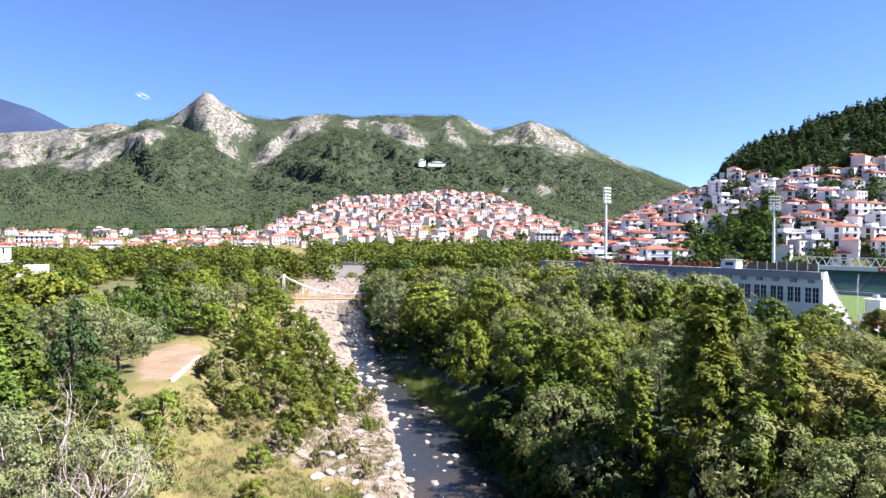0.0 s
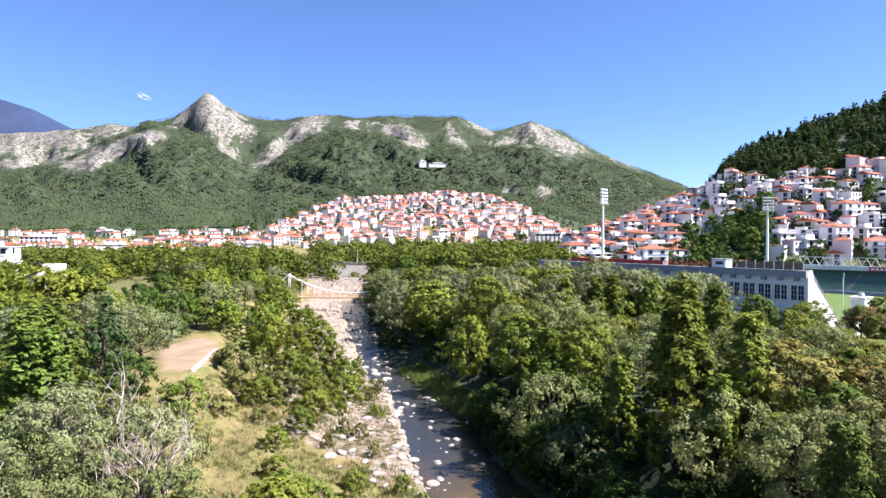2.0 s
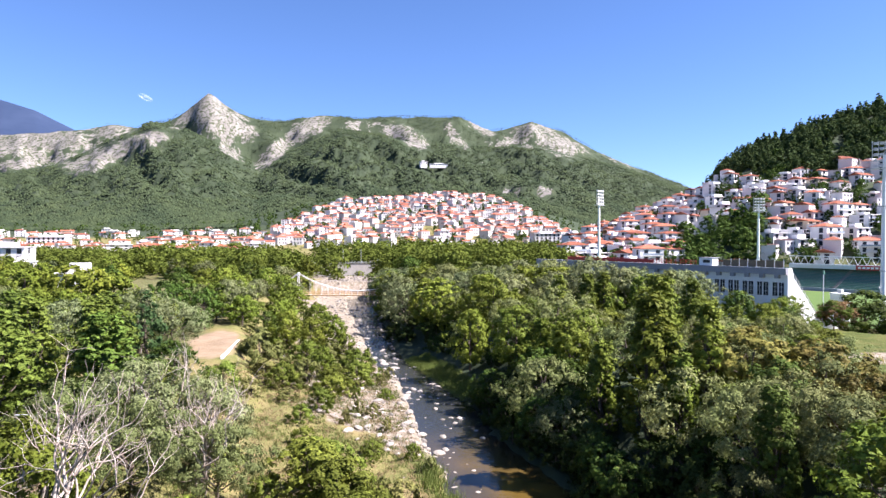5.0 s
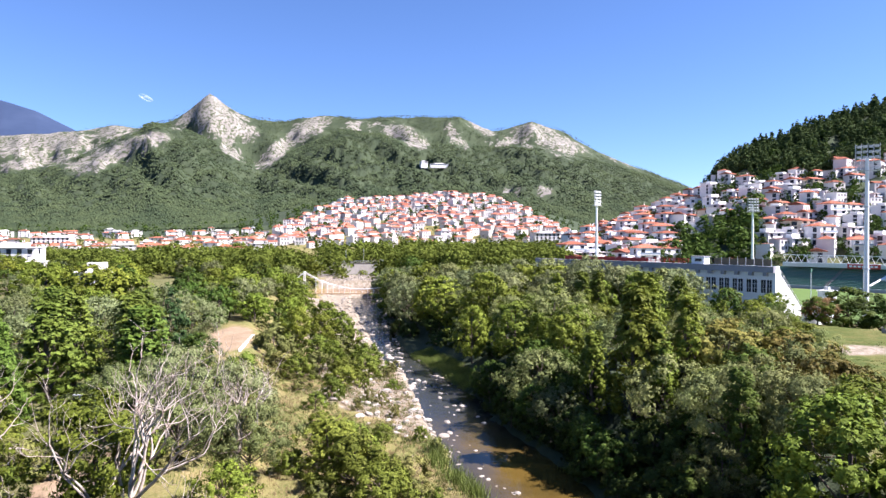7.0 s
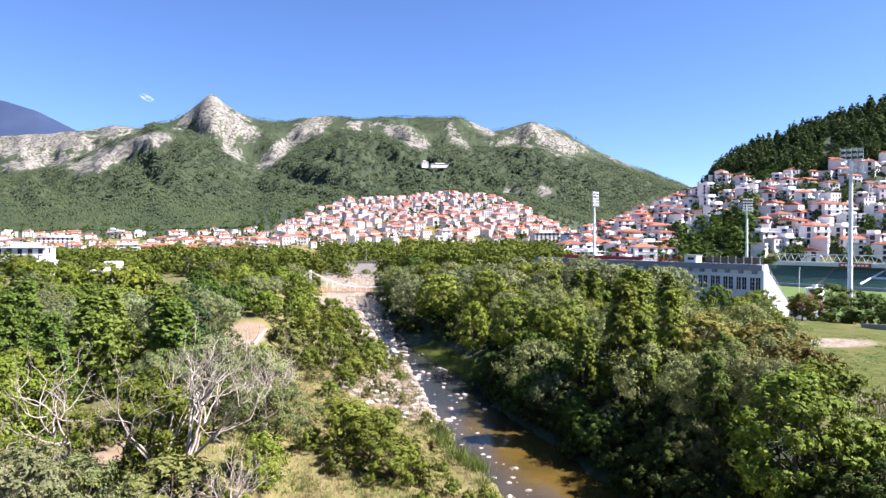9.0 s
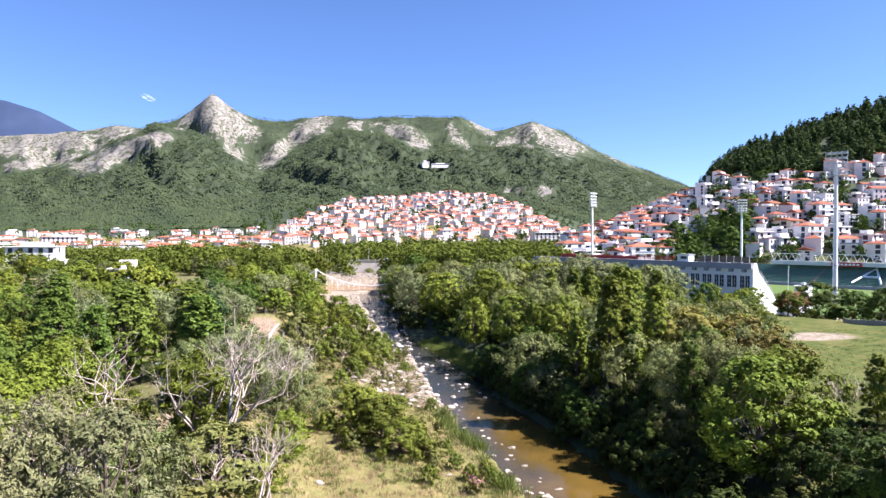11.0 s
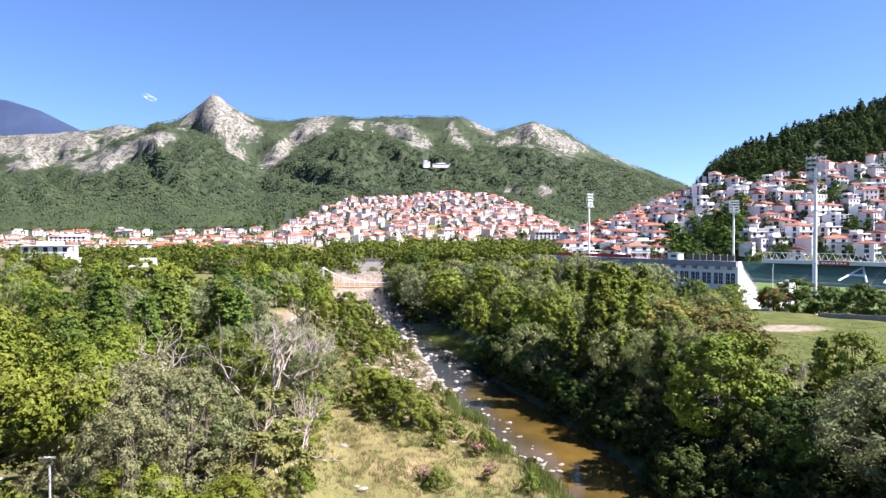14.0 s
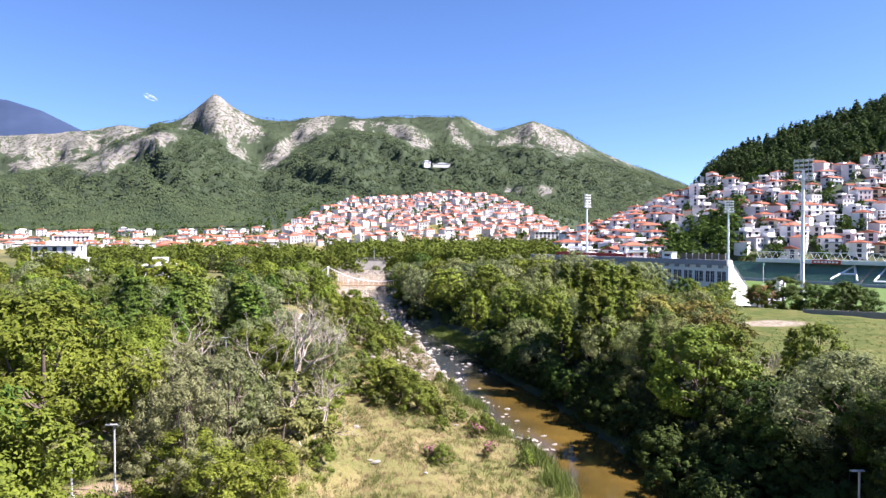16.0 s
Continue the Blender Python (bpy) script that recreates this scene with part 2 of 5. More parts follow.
ridge(620, 1130, 1.0, [(-500, 405), (0, 402), (250, 400), (400, 396), (480, 376), (560, 356), (640, 353), (740, 346), (800, 341), (850, 346), (900, 360), (1000, 386), (1060, 404), (1150, 410), (1300, 415)])
ridge(265, 500, 1.0, [(600, 560), (860, 500), (940, 455), (1000, 432), (1050, 412), (1100, 393), (1150, 378), (1200, 356), (1232, 345), (1262, 328), (1290, 292), (1340, 262), (1400, 240), (1470, 212), (1568, 182), (1700, 140), (1900, 110), (2600, 100)])


def fbm(x, y, s, octaves=4, seed=0.0):
    """Cheap smooth noise in about -1..1 from turned sines."""
    v = np.zeros(np.shape(x)); amp = 0.5
    for i in range(octaves):
        a = 0.7 + i * 1.3 + seed
        u = (x * math.cos(a) + y * math.sin(a)) / s
        w = (-x * math.sin(a * 1.7) + y * math.cos(a * 1.7)) / s
        v += amp * np.sin(u * 6.28 + 1.7 * np.sin(w * 4.1 + i + seed)) * np.cos(w * 5.3 + seed * 2)
        amp *= 0.5; s *= 0.47
    return v


STAND = (72.0, 124.0)                        # the corner of the stand
SV, SU = (0.818, 0.575), (-0.575, 0.818)     # across the pitch, and along the stand


def stadium_local(x, y):
    dx, dy = x - STAND[0], y - STAND[1]
    return dx * SV[0] + dy * SV[1], dx * SU[0] + dy * SU[1]


def land(x, y):
    """Height of the ground."""
    x, y = np.broadcast_arrays(np.asarray(x, float), np.asarray(y, float))
    s = x - river_x(y) + (0.9 + 0.8 * sm(0, 4, x - river_x(y))) * fbm(x, y, 10, 3, 6.0)
    h = river_half(y)
    wz = water_z(y)
    terrace = 6.6 + 0.01 * np.maximum(y - 200, 0) + 0.35 * fbm(x, y, 60, 3)
    left = -0.9 + 1.5 * sm(-2.2, 1.4, -s - h) + 2.0 * sm(2, 18, -s - h)
    left = left + (terrace - wz - 2.6) * sm(18.5, 26, -s - h)
    right = -0.9 + 1.6 * sm(-2.0, 1.2, s - h) + (terrace - wz - 0.7) * sm(2, 13, s - h)
    rough = 0.22 * fbm(x, y, 9, 3, 2.0) * sm(0.5, 4, np.abs(s) - h)
    z = np.where(s < 0, left, right) + wz + rough
    px_, py_ = stadium_local(x, y)
    level = np.maximum(sm(-12, -3, px_), 0) * (1 - sm(142, 152, px_)) * sm(-75, -60, py_) * (1 - sm(95, 110, py_))
    z = z * (1 - level) + 3.6 * level
    a = x / np.maximum(y, 30.0)
    for foot, dist, power, ab, ah, back in RIDGES:
        top = np.interp(a, ab, ah)
        t = np.clip((y - foot) / (dist - foot), 0, 1)
        base = 6.6 + 0.01 * np.maximum(foot - 200, 0)
        gully = 1 + (0.0 if dist > 4000 else 0.28 if dist > 1500 else 0.12) * fbm(x, y, dist * 0.10, 5, dist * 0.01) * np.sin(np.pi * np.minimum(t, 1))
        up = base + (top - base) * t ** power * gully
        down = np.clip(1 - (y - dist) / (dist * 0.45), -0.2, 1)
        r = np.where(y > dist, base + (top - base) * down, up)
        z = np.where((y > foot * 0.85) & (r > z), r * (1 - level) + z * level, z)
    return z


# ---- ground sheet ----
ys = np.concatenate([np.arange(-420, -60, 6.0), np.arange(-60, 130, 1.6), np.arange(130, 260, 2.5), np.arange(260, 520, 5.0), np.geomspace(520, 4900, 120)])
us = np.concatenate([np.linspace(-2.2, -0.66, 30, endpoint=False), np.linspace(-0.66, -0.16, 110, endpoint=False), np.linspace(-0.16, 0.16, 110, endpoint=False), np.linspace(0.16, 0.5, 75, endpoint=False), np.linspace(0.5, 2.2, 40)])
YY, UU = np.meshgrid(ys, us, indexing="ij")
XX = UU * (np.maximum(YY, 0) + 170) + river_x(np.minimum(YY, 60)) * 0.3
ZZ = land(XX, YY)
nr, nc = XX.shape
idx = np.arange(nr * nc).reshape(nr, nc)
F = np.stack([idx[:-1, :-1], idx[:-1, 1:], idx[1:, 1:], idx[1:, :-1]], -1).reshape(-1, 4)
ground_mesh = mesh_np("ground", np.stack([XX, YY, ZZ], -1).reshape(-1, 3), F, None, True)

def rock_cover(x, y, z):
    """Bare limestone on the high slopes: 0 to 1."""
    a = 784 + FX * x / np.maximum(y, 30); e = CY - (z - CZ) / np.maximum(y, 30) * FX
    c = np.zeros(np.shape(x))
    peaks = ((371, 188, 30, 30, 0, 1), (392, 216, 60, 25, 25, 1), (338, 199, 44, 11, -38, 1), (352, 231, 30, 6, 35, 0.9), (400, 263, 30, 9, 40, 0.9), (55, 251, 100, 23, -3, 1), (40, 288, 62, 11, -8, 0.9), (190, 231, 46, 11, -5, 0.85), (130, 264, 44, 9, -15, 0.8))
    flanks = ((190, 272, 66, 16, -24, 1), (257, 246, 34, 14, -10, 1), (135, 291, 38, 8, 0, 0.9), (478, 270, 38, 13, -38, 1), (508, 249, 30, 9, -35, 0.9), (543, 224, 40, 15, -20, 1))
    brows = ((635, 222, 42, 7, 3, 0.9), (690, 231, 24, 9, 25, 1), (722, 241, 36, 14, 32, 1), (806, 242, 30, 10, 45, 0.75), (850, 228, 28, 8, 25, 0.85), (888, 251, 28, 7, -5, 0.9))
    east = ((925, 240, 30, 18, 20, 0.70), (965, 243, 60, 20, 25, 0.76), (1012, 258, 34, 9, 22, 0.76), (1090, 282, 40, 5, 24, 0.66), (905, 335, 20, 5, 0, 0.9), (962, 339, 15, 10, 0, 0.95))
    for px, py, rx, ry, turn, full in peaks + flanks + brows + east:
        cs, sn = math.cos(radians(turn)), math.sin(radians(turn)); u, v = a - px, e - py
        c = np.maximum(c, full * np.clip(1.75 - 1.2 * np.hypot((u * cs + v * sn) / rx, (v * cs - u * sn) / ry), 0, 1))
    return np.clip(c * 1.1 + 0.35 * fbm(x, y, 130, 5, 5.0) - 0.1 - 0.3 * (c < 0.05), 0, 1) * sm(900, 1150, y)

s = XX - river_x(YY); h = river_half(YY)
rock = rock_cover(XX, YY, ZZ)
bar = 3.5 + 8.5 * sm(57, 68, YY)
gravel = (1 - sm(bar - 1.5, bar + 2.5, -s - h + 9 * fbm(XX, YY, 14, 3, 1.0))) * (s < 0) * sm(48, 60, YY + 3 * fbm(XX, YY, 15, 2))
gravel = np.maximum(gravel, 0.8 - 0.8 * sm(-1.0, 0.6, np.abs(s) - h + 1.6 * (s > 0)))
gravel = np.where(YY > 165, np.maximum(gravel, 1 - sm(2, 6, np.abs(s) - h + 3 * fbm(XX, YY, 20, 3, 3.0))), gravel) * (1 - sm(290, 330, YY))
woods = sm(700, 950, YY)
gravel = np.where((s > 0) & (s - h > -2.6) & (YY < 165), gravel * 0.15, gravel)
# woodland floor carried to the waterline, its dark colour doubling as bank shade
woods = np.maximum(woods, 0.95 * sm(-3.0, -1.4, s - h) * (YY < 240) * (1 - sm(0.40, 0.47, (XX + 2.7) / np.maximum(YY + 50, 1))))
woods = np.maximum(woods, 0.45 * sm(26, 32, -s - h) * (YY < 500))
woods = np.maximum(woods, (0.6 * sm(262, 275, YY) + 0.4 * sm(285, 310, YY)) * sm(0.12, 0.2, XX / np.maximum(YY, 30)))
dirt = np.exp(-(((XX + 36.2 + 0.25 * (YY - 86)) / 4.4) ** 2 + ((YY - 90) / 14) ** 2) ** 2)
dirt = np.maximum(dirt, np.exp(-(((XX + 25) / 3) ** 2 + ((YY + 8) / 3.5) ** 2) ** 2))
dirt = np.maximum(dirt, np.exp(-(((XX + 27) / 2.5) ** 2 + ((YY - 27) / 9) ** 2) ** 2))
dirt = np.maximum(dirt, np.exp(-(((XX + 45.5) / 2.8) ** 2 + ((YY - 45) / 8) ** 2) ** 2))
gravel = np.maximum(gravel, 0.9 * np.exp(-(((XX - 60 - 0.3 * (YY - 77)) / 9) ** 2 + ((YY - 78) / 4.5) ** 2) ** 2))
meadow_gap = np.exp(-(((XX - 60 - 0.3 * (YY - 77)) / 9) ** 2 + ((YY - 78) / 4.5) ** 2) ** 2)
# mask of the farthest ridge, where haze is laid on as colour
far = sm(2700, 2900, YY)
strip = sm(79, 83, YY) * (1 - sm(103, 108, YY)) * sm(-1.2, 0.2, s - h) * (1 - sm(3.2, 5.0, s - h))
woods = woods * (1 - strip)
meadow = sm(0.40, 0.47, (XX + 2.7) / np.maximum(YY + 50, 1)) * (YY > 0) * (YY < 110)
meadow = np.maximum(meadow, strip) * (1 - meadow_gap)
for nm, arr in (("meadow", meadow), ("far", far), ("rock", rock), ("gravel", gravel), ("woods", woods), ("dirt", dirt)):
    at = ground_mesh.attributes.new(nm, 'FLOAT', 'POINT')
    at.data.foreach_set("value", np.clip(arr, 0, 1).astype(np.float32).ravel())


def ground_mat():
    m = bpy.data.materials.new("ground")
    m.use_nodes = True
    n, l = m.node_tree.nodes, m.node_tree.links
    b = n["Principled BSDF"]; b.inputs["Roughness"].default_value = 0.95; b.inputs["Specular IOR Level"].default_value = 0.15
    tc = n.new("ShaderNodeTexCoord")

    def noise_tex(scale, detail=6, rough=0.6):
        t = n.new("ShaderNodeTexNoise"); t.inputs["Scale"].default_value = scale; t.inputs["Detail"].default_value = detail; t.inputs["Roughness"].default_value = rough
        l.new(tc.outputs["Object"], t.inputs["Vector"]); return t.outputs["Fac"]

    def ramp(fac, stops):
        r = n.new("ShaderNodeValToRGB")
        while len(r.color_ramp.elements) < len(stops):
            r.color_ramp.elements.new(0.5)
        for e, (p, c) in zip(r.color_ramp.elements, stops):
            e.position, e.color = p, (*c, 1)
        l.new(fac, r.inputs[0]); return r.outputs[0]

    def mix(fac, a, c):
        x = n.new("ShaderNodeMix"); x.data_type = 'RGBA'
        l.new(fac, x.inputs["Factor"]); l.new(a, x.inputs["A"]); l.new(c, x.inputs["B"]); return x.outputs["Result"]

    def n_fac(fac, lo, hi):
        r = n.new("ShaderNodeMapRange"); r.inputs["From Min"].default_value, r.inputs["From Max"].default_value = lo, hi
        l.new(fac, r.inputs["Value"]); return r.outputs[0]

    def cover(name, scale=0.5, soft=0.15, amp=1.0):
        a = n.new("ShaderNodeAttribute"); a.attribute_name = name
        add = n.new("ShaderNodeMath"); add.operation = 'ADD'
        sub = n.new("ShaderNodeMath"); sub.operation = 'SUBTRACT'; sub.inputs[1].default_value = 0.5
        l.new(noise_tex(scale, 8, 0.7), sub.inputs[0]); l.new(a.outputs["Fac"], add.inputs[0]); l.new(sub.outputs[0], add.inputs[1])
        k = n.new("ShaderNodeMath"); k.operation = 'MULTIPLY'; k.inputs[1].default_value = amp; l.new(sub.outputs[0], k.inputs[0]); l.new(k.outputs[0], add.inputs[1])
        r = n.new("ShaderNodeMapRange"); r.inputs["From Min"].default_value = 0.5 - soft; r.inputs["From Max"].default_value = 0.5 + soft
        l.new(add.outputs[0], r.inputs["Value"]); return r.outputs[0]

    grass = ramp(noise_tex(0.16, 10, 0.7), [(0.38, (0.062, 0.086, 0.018)), (0.51, (0.140, 0.132, 0.042)), (0.60, (0.222, 0.166, 0.078)), (0.74, (0.310, 0.226, 0.138))])
    tuft = ramp(noise_tex(3.1, 12, 0.85), [(0.36, (0.042, 0.056, 0.012)), (0.50, (0.165, 0.145, 0.052)), (0.64, (0.310, 0.238, 0.138))])
    mx = n.new("ShaderNodeMix"); mx.data_type = 'RGBA'; mx.inputs["Factor"].default_value = 0.5
    l.new(grass, mx.inputs["A"]); l.new(tuft, mx.inputs["B"])
    stones = ramp(noise_tex(1.1, 8, 0.75), [(0.34, (0.090, 0.076, 0.046)), (0.5, (0.215, 0.178, 0.132)), (0.66, (0.345, 0.302, 0.250))])
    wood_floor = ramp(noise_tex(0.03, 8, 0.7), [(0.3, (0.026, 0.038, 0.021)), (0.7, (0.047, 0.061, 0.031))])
    lime = mix(n_fac(noise_tex(0.10, 4, 0.6), 0.51, 0.55), ramp(noise_tex(0.02, 12, 0.8), [(0.38, (0.110, 0.100, 0.086)), (0.50, (0.178, 0.164, 0.148)), (0.64, (0.238, 0.222, 0.202))]), ramp(noise_tex(0.02, 4), [(0.3, (0.038, 0.052, 0.023)), (0.7, (0.067, 0.075, 0.038))]))
    earth = ramp(noise_tex(0.4, 8, 0.7), [(0.3, (0.190, 0.132, 0.080)), (0.7, (0.275, 0.208, 0.140))])
    c = mix(cover("gravel", 0.35), mx.outputs["Result"], stones)
    c = mix(cover("meadow", 0.2, 0.25), c, ramp(noise_tex(0.25, 8, 0.7), [(0.34, (0.036, 0.056, 0.010)), (0.5, (0.070, 0.084, 0.018)), (0.68, (0.118, 0.104, 0.036))]))
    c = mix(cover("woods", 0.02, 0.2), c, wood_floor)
    c = mix(cover("dirt", 0.4), c, earth)
    c = mix(cover("rock", 0.035, 0.05, 2.6), c, lime)
    # slate blue base stands in for air haze over the distant mountain
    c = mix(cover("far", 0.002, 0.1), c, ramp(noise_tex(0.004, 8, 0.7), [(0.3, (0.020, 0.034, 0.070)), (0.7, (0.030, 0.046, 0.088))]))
    l.new(c, b.inputs["Base Color"])
    bp = n.new("ShaderNodeBump"); bp.inputs["Strength"].default_value = 0.7; bp.inputs["Distance"].default_value = 0.35
    l.new(noise_tex(1.3, 10, 0.75), bp.inputs["Height"]); l.new(bp.outputs["Normal"], b.inputs["Normal"])
    return m


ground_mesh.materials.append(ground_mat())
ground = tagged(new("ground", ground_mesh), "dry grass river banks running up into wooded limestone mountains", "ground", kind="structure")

# ---- river water ----
def water_mat():
    m = bpy.data.materials.new("water")
    m.use_nodes = True
    n, l = m.node_tree.nodes, m.node_tree.links
    b = n["Principled BSDF"]
    b.inputs["Base Color"].default_value = (0.040, 0.027, 0.010, 1)
    b.inputs["Roughness"].default_value = 0.06
    b.inputs["IOR"].default_value = 1.33
    tc = n.new("ShaderNodeTexCoord")
    a = n.new("ShaderNodeTexNoise"); a.inputs["Scale"].default_value = 0.12; a.inputs["Detail"].default_value = 5
    l.new(tc.outputs["Object"], a.inputs["Vector"])
    r = n.new("ShaderNodeValToRGB")
    r.color_ramp.elements[0].position, r.color_ramp.elements[0].color = 0.35, (0.046, 0.032, 0.009, 1)
    r.color_ramp.elements[1].position, r.color_ramp.elements[1].color = 0.7, (0.108, 0.067, 0.014, 1)
    l.new(a.outputs["Fac"], r.inputs[0])
    deep = n.new("ShaderNodeAttribute"); deep.attribute_name = "ripple"
    dm = n.new("ShaderNodeMapRange"); dm.inputs["From Min"].default_value, dm.inputs["From Max"].default_value = 0.05, 0.45
    cm = n.new("ShaderNodeMix"); cm.data_type = 'RGBA'; cm.inputs["B"].default_value = (0.025, 0.026, 0.024, 1)
    l.new(deep.outputs["Fac"], dm.inputs["Value"]); l.new(dm.outputs[0], cm.inputs["Factor"]); l.new(r.outputs[0], cm.inputs["A"])
    l.new(cm.outputs["Result"], b.inputs["Base Color"])
    w = n.new("ShaderNodeTexNoise"); w.inputs["Scale"].default_value = 2.2; w.inputs["Detail"].default_value = 5
    l.new(tc.outputs["Object"], w.inputs["Vector"])
    at = n.new("ShaderNodeAttribute"); at.attribute_name = "ripple"
    bp = n.new("ShaderNodeBump"); bp.inputs["Distance"].default_value = 0.12
    l.new(at.outputs["Fac"], bp.inputs["Strength"]); l.new(w.outputs["Fac"], bp.inputs["Height"]); l.new(bp.outputs["Normal"], b.inputs["Normal"])
    return m


wy = np.concatenate([np.arange(-400, -60, 8.0), np.arange(-60, 260, 1.5), np.arange(260, 600, 6.0)])
wt = np.linspace(-1, 1, 15)
WY, WT = np.meshgrid(wy, wt, indexing="ij")
WX = river_x(WY) + WT * (river_half(WY) + 3.5)
WZ = water_z(WY) + 0.04 * fbm(WX, WY, 5, 2) * sm(50, 90, WY)
wi = np.arange(WX.size).reshape(WX.shape)
WF = np.stack([wi[:-1, :-1], wi[:-1, 1:], wi[1:, 1:], wi[1:, :-1]], -1).reshape(-1, 4)
wm = mesh_np("river", np.stack([WX, WY, WZ], -1).reshape(-1, 3), WF, water_mat(), True)
rp = wm.attributes.new("ripple", 'FLOAT', 'POINT')
rp.data.foreach_set("value", (0.04 + 0.5 * np.maximum(sm(42, 75, WY), 0.8 * sm(0.1, -0.9, WT) * sm(24, 40, WY))).astype(np.float32).ravel())
tagged(new("water", wm), "shallow brown river with ripples between stones", "river", kind="structure")

# ======================= trees =======================
def rnd(seed):
    return np.random.default_rng(seed)


def crown_np(r, clumps, leaves, leaf, droop=0.0, fill=0.2):
    """Leaf blades round clump centres. clumps: rows of x, y, z, radius."""
    C = np.asarray(clumps, float)
    w = C[:, 3] ** 2; pick = r.choice(len(C), leaves, p=w / w.sum())
    d = r.normal(size=(leaves, 3)); d /= np.linalg.norm(d, axis=1)[:, None]
    rad = C[pick, 3] * (fill + (1 - fill) * r.random(leaves)) * (0.85 + 0.3 * r.random(leaves))
    P = C[pick, :3] + d * rad[:, None] * [1, 1, 0.85]
    P[:, 2] -= droop * rad * r.random(leaves)
    mid = C[:, :3].mean(0); out = P - mid; out /= np.linalg.norm(out, axis=1)[:, None] + 1e-6
    nrm = d * 0.75 + out * 0.75 + r.normal(size=(leaves, 3)) * 0.25 + [0, 0, 0.15]
    nrm /= np.linalg.norm(nrm, axis=1)[:, None]
    t = np.cross(nrm, r.normal(size=(leaves, 3))); 
    if droop:
        t = t * 0.5 + np.array([0, 0, -1.0]) * droop
        t -= nrm * (t * nrm).sum(1)[:, None]
    t /= np.linalg.norm(t, axis=1)[:, None] + 1e-9
    b = np.cross(nrm, t)
    L = leaf * (0.6 + 0.8 * r.random(leaves))[:, None]; W = L * (0.55 if not droop else 0.36)
    V = np.stack([P - t * L, P + b * W * 1.25 + t * L * 0.4, P - b * W * 1.25 + t * L * 0.7], 1).reshape(-1, 3)
    return V, np.arange(leaves * 3).reshape(-1, 3)


def limb(r, a, b, r0, r1, wob=0.08, n=5, sides=5):
    t = np.linspace(0, 1, n)[:, None]
    p = np.asarray(a) * (1 - t) + np.asarray(b) * t
    L = np.linalg.norm(np.subtract(b, a))
    p[1:-1] += r.normal(size=(n - 2, 3)) * L * wob
    return tube(p, np.linspace(r0, r1, n), sides)


def tree_np(seed, height, spread, stem=0.25, clumps=40, leaves=5000, leaf=0.28, shape="round", droop=0.0, clump_r=0.2, limbs=14):
    """Trunk with limbs, and a crown of leaf clumps with gaps, standing at the origin."""
    r = rnd(seed)
    base = height * stem
    C = []
    tries = 0
    while len(C) < clumps and tries < clumps * 30:
        tries += 1
        t = r.random()
        if shape == "round":
            prof = math.sin(math.pi * (0.12 + 0.86 * t)) ** 0.6
        elif shape == "tall":
            prof = (1 - 0.75 * t) * min(1, 0.5 + 3 * t)
        elif shape == "cone":
            prof = (1 - t) * 1.05 + 0.04
        else:
            prof = math.sqrt(max(0.0, 1 - t * t))
        a = r.random() * 6.283
        q = 0.5 + 0.5 * math.sqrt(r.random()) if shape != "cone" else 0.75 + 0.25 * r.random()
        lump = 1 + 0.28 * math.sin(3 * a + seed) + 0.12 * math.sin(5 * a + 7 * t + seed)
        rr = spread * prof * q * lump
        cr = spread * clump_r * (0.7 + 0.6 * r.random()) * (1.0 if shape != "cone" else 0.35 + 0.9 * prof)
        C.append((rr * math.cos(a), rr * math.sin(a), base + (height - base - cr * 0.8) * t, cr))
    C = np.array(C)
    crown = crown_np(r, C, leaves, leaf, droop)
    tr = height * 0.017 + 0.05
    top = (r.normal() * 0.04 * height, r.normal() * 0.04 * height, height * 0.8)
    pieces = [limb(r, (0, 0, -0.8), top, tr, tr * 0.2, 0.015, 7, 7)]
    for i in r.choice(len(C), min(limbs, len(C)), replace=False):
        c = C[i, :3]; f = min(0.85, max(0.15, (c[2] * 0.55) / height))
        pieces.append(limb(r, np.array(top) * f, c, tr * (1 - f) * 0.6, tr * 0.08, 0.06, 4, 3))
    return join_np(pieces), crown


def tree_proto(name, label, leafmat, **kw):
    """A kind of tree at two finenesses of foliage on the same limbs."""
    (tv, tf), (cv, cf) = tree_np(**dict(kw, leaf=kw["leaf"] * 0.9))
    fine = dict(kw); fine["leaves"] = int(kw["leaves"] * 2.3); fine["leaf"] = kw["leaf"] * 0.66
    (tv, tf), (hv, hf) = tree_np(**fine)
    coarse = dict(kw); coarse["leaves"] = int(kw["leaves"] * 0.6); coarse["leaf"] = kw["leaf"] * 1.25
    (_, _), (lv_, lf_) = tree_np(**coarse)
    best = dict(kw); best["leaves"] = int(kw["leaves"] * 5.5); best["leaf"] = kw["leaf"] * 0.43
    (_, _), (bv_, bf_) = tree_np(**best)
    return dict(name=name, label=label, h=kw["height"], best=mesh_np("crown", bv_, bf_, M[leafmat]), coarse=mesh_np("crown", lv_, lf_, M[leafmat]), trunk=mesh_np("trunk", tv, tf, M["bark"], True), crown=mesh_np("crown", cv, cf, M[leafmat]), fine=mesh_np("crown", hv, hf, M[leafmat]))


def plant(p, x, y, height, turn=0.0, wide=1.0, z=None, label=""):
    k = height / p["h"]
    e = thing(p["name"], label or p["label"], "tree" if p["name"] != "shrub" else "shrub", group="riverside trees")
    e.matrix_basis = Matrix.LocRotScale((x, y, float(land(x, y)) if z is None else z), Euler((0, 0, turn)), (k * wide, k * wide, k))
    mpart("trunk", p["trunk"], e)
    mpart("crown", p["best"] if y < -3 else p["fine"] if y < 36 or (x > 60 and y < 118) else p["crown"] if y < 110 else p["coarse"], e)
    return e


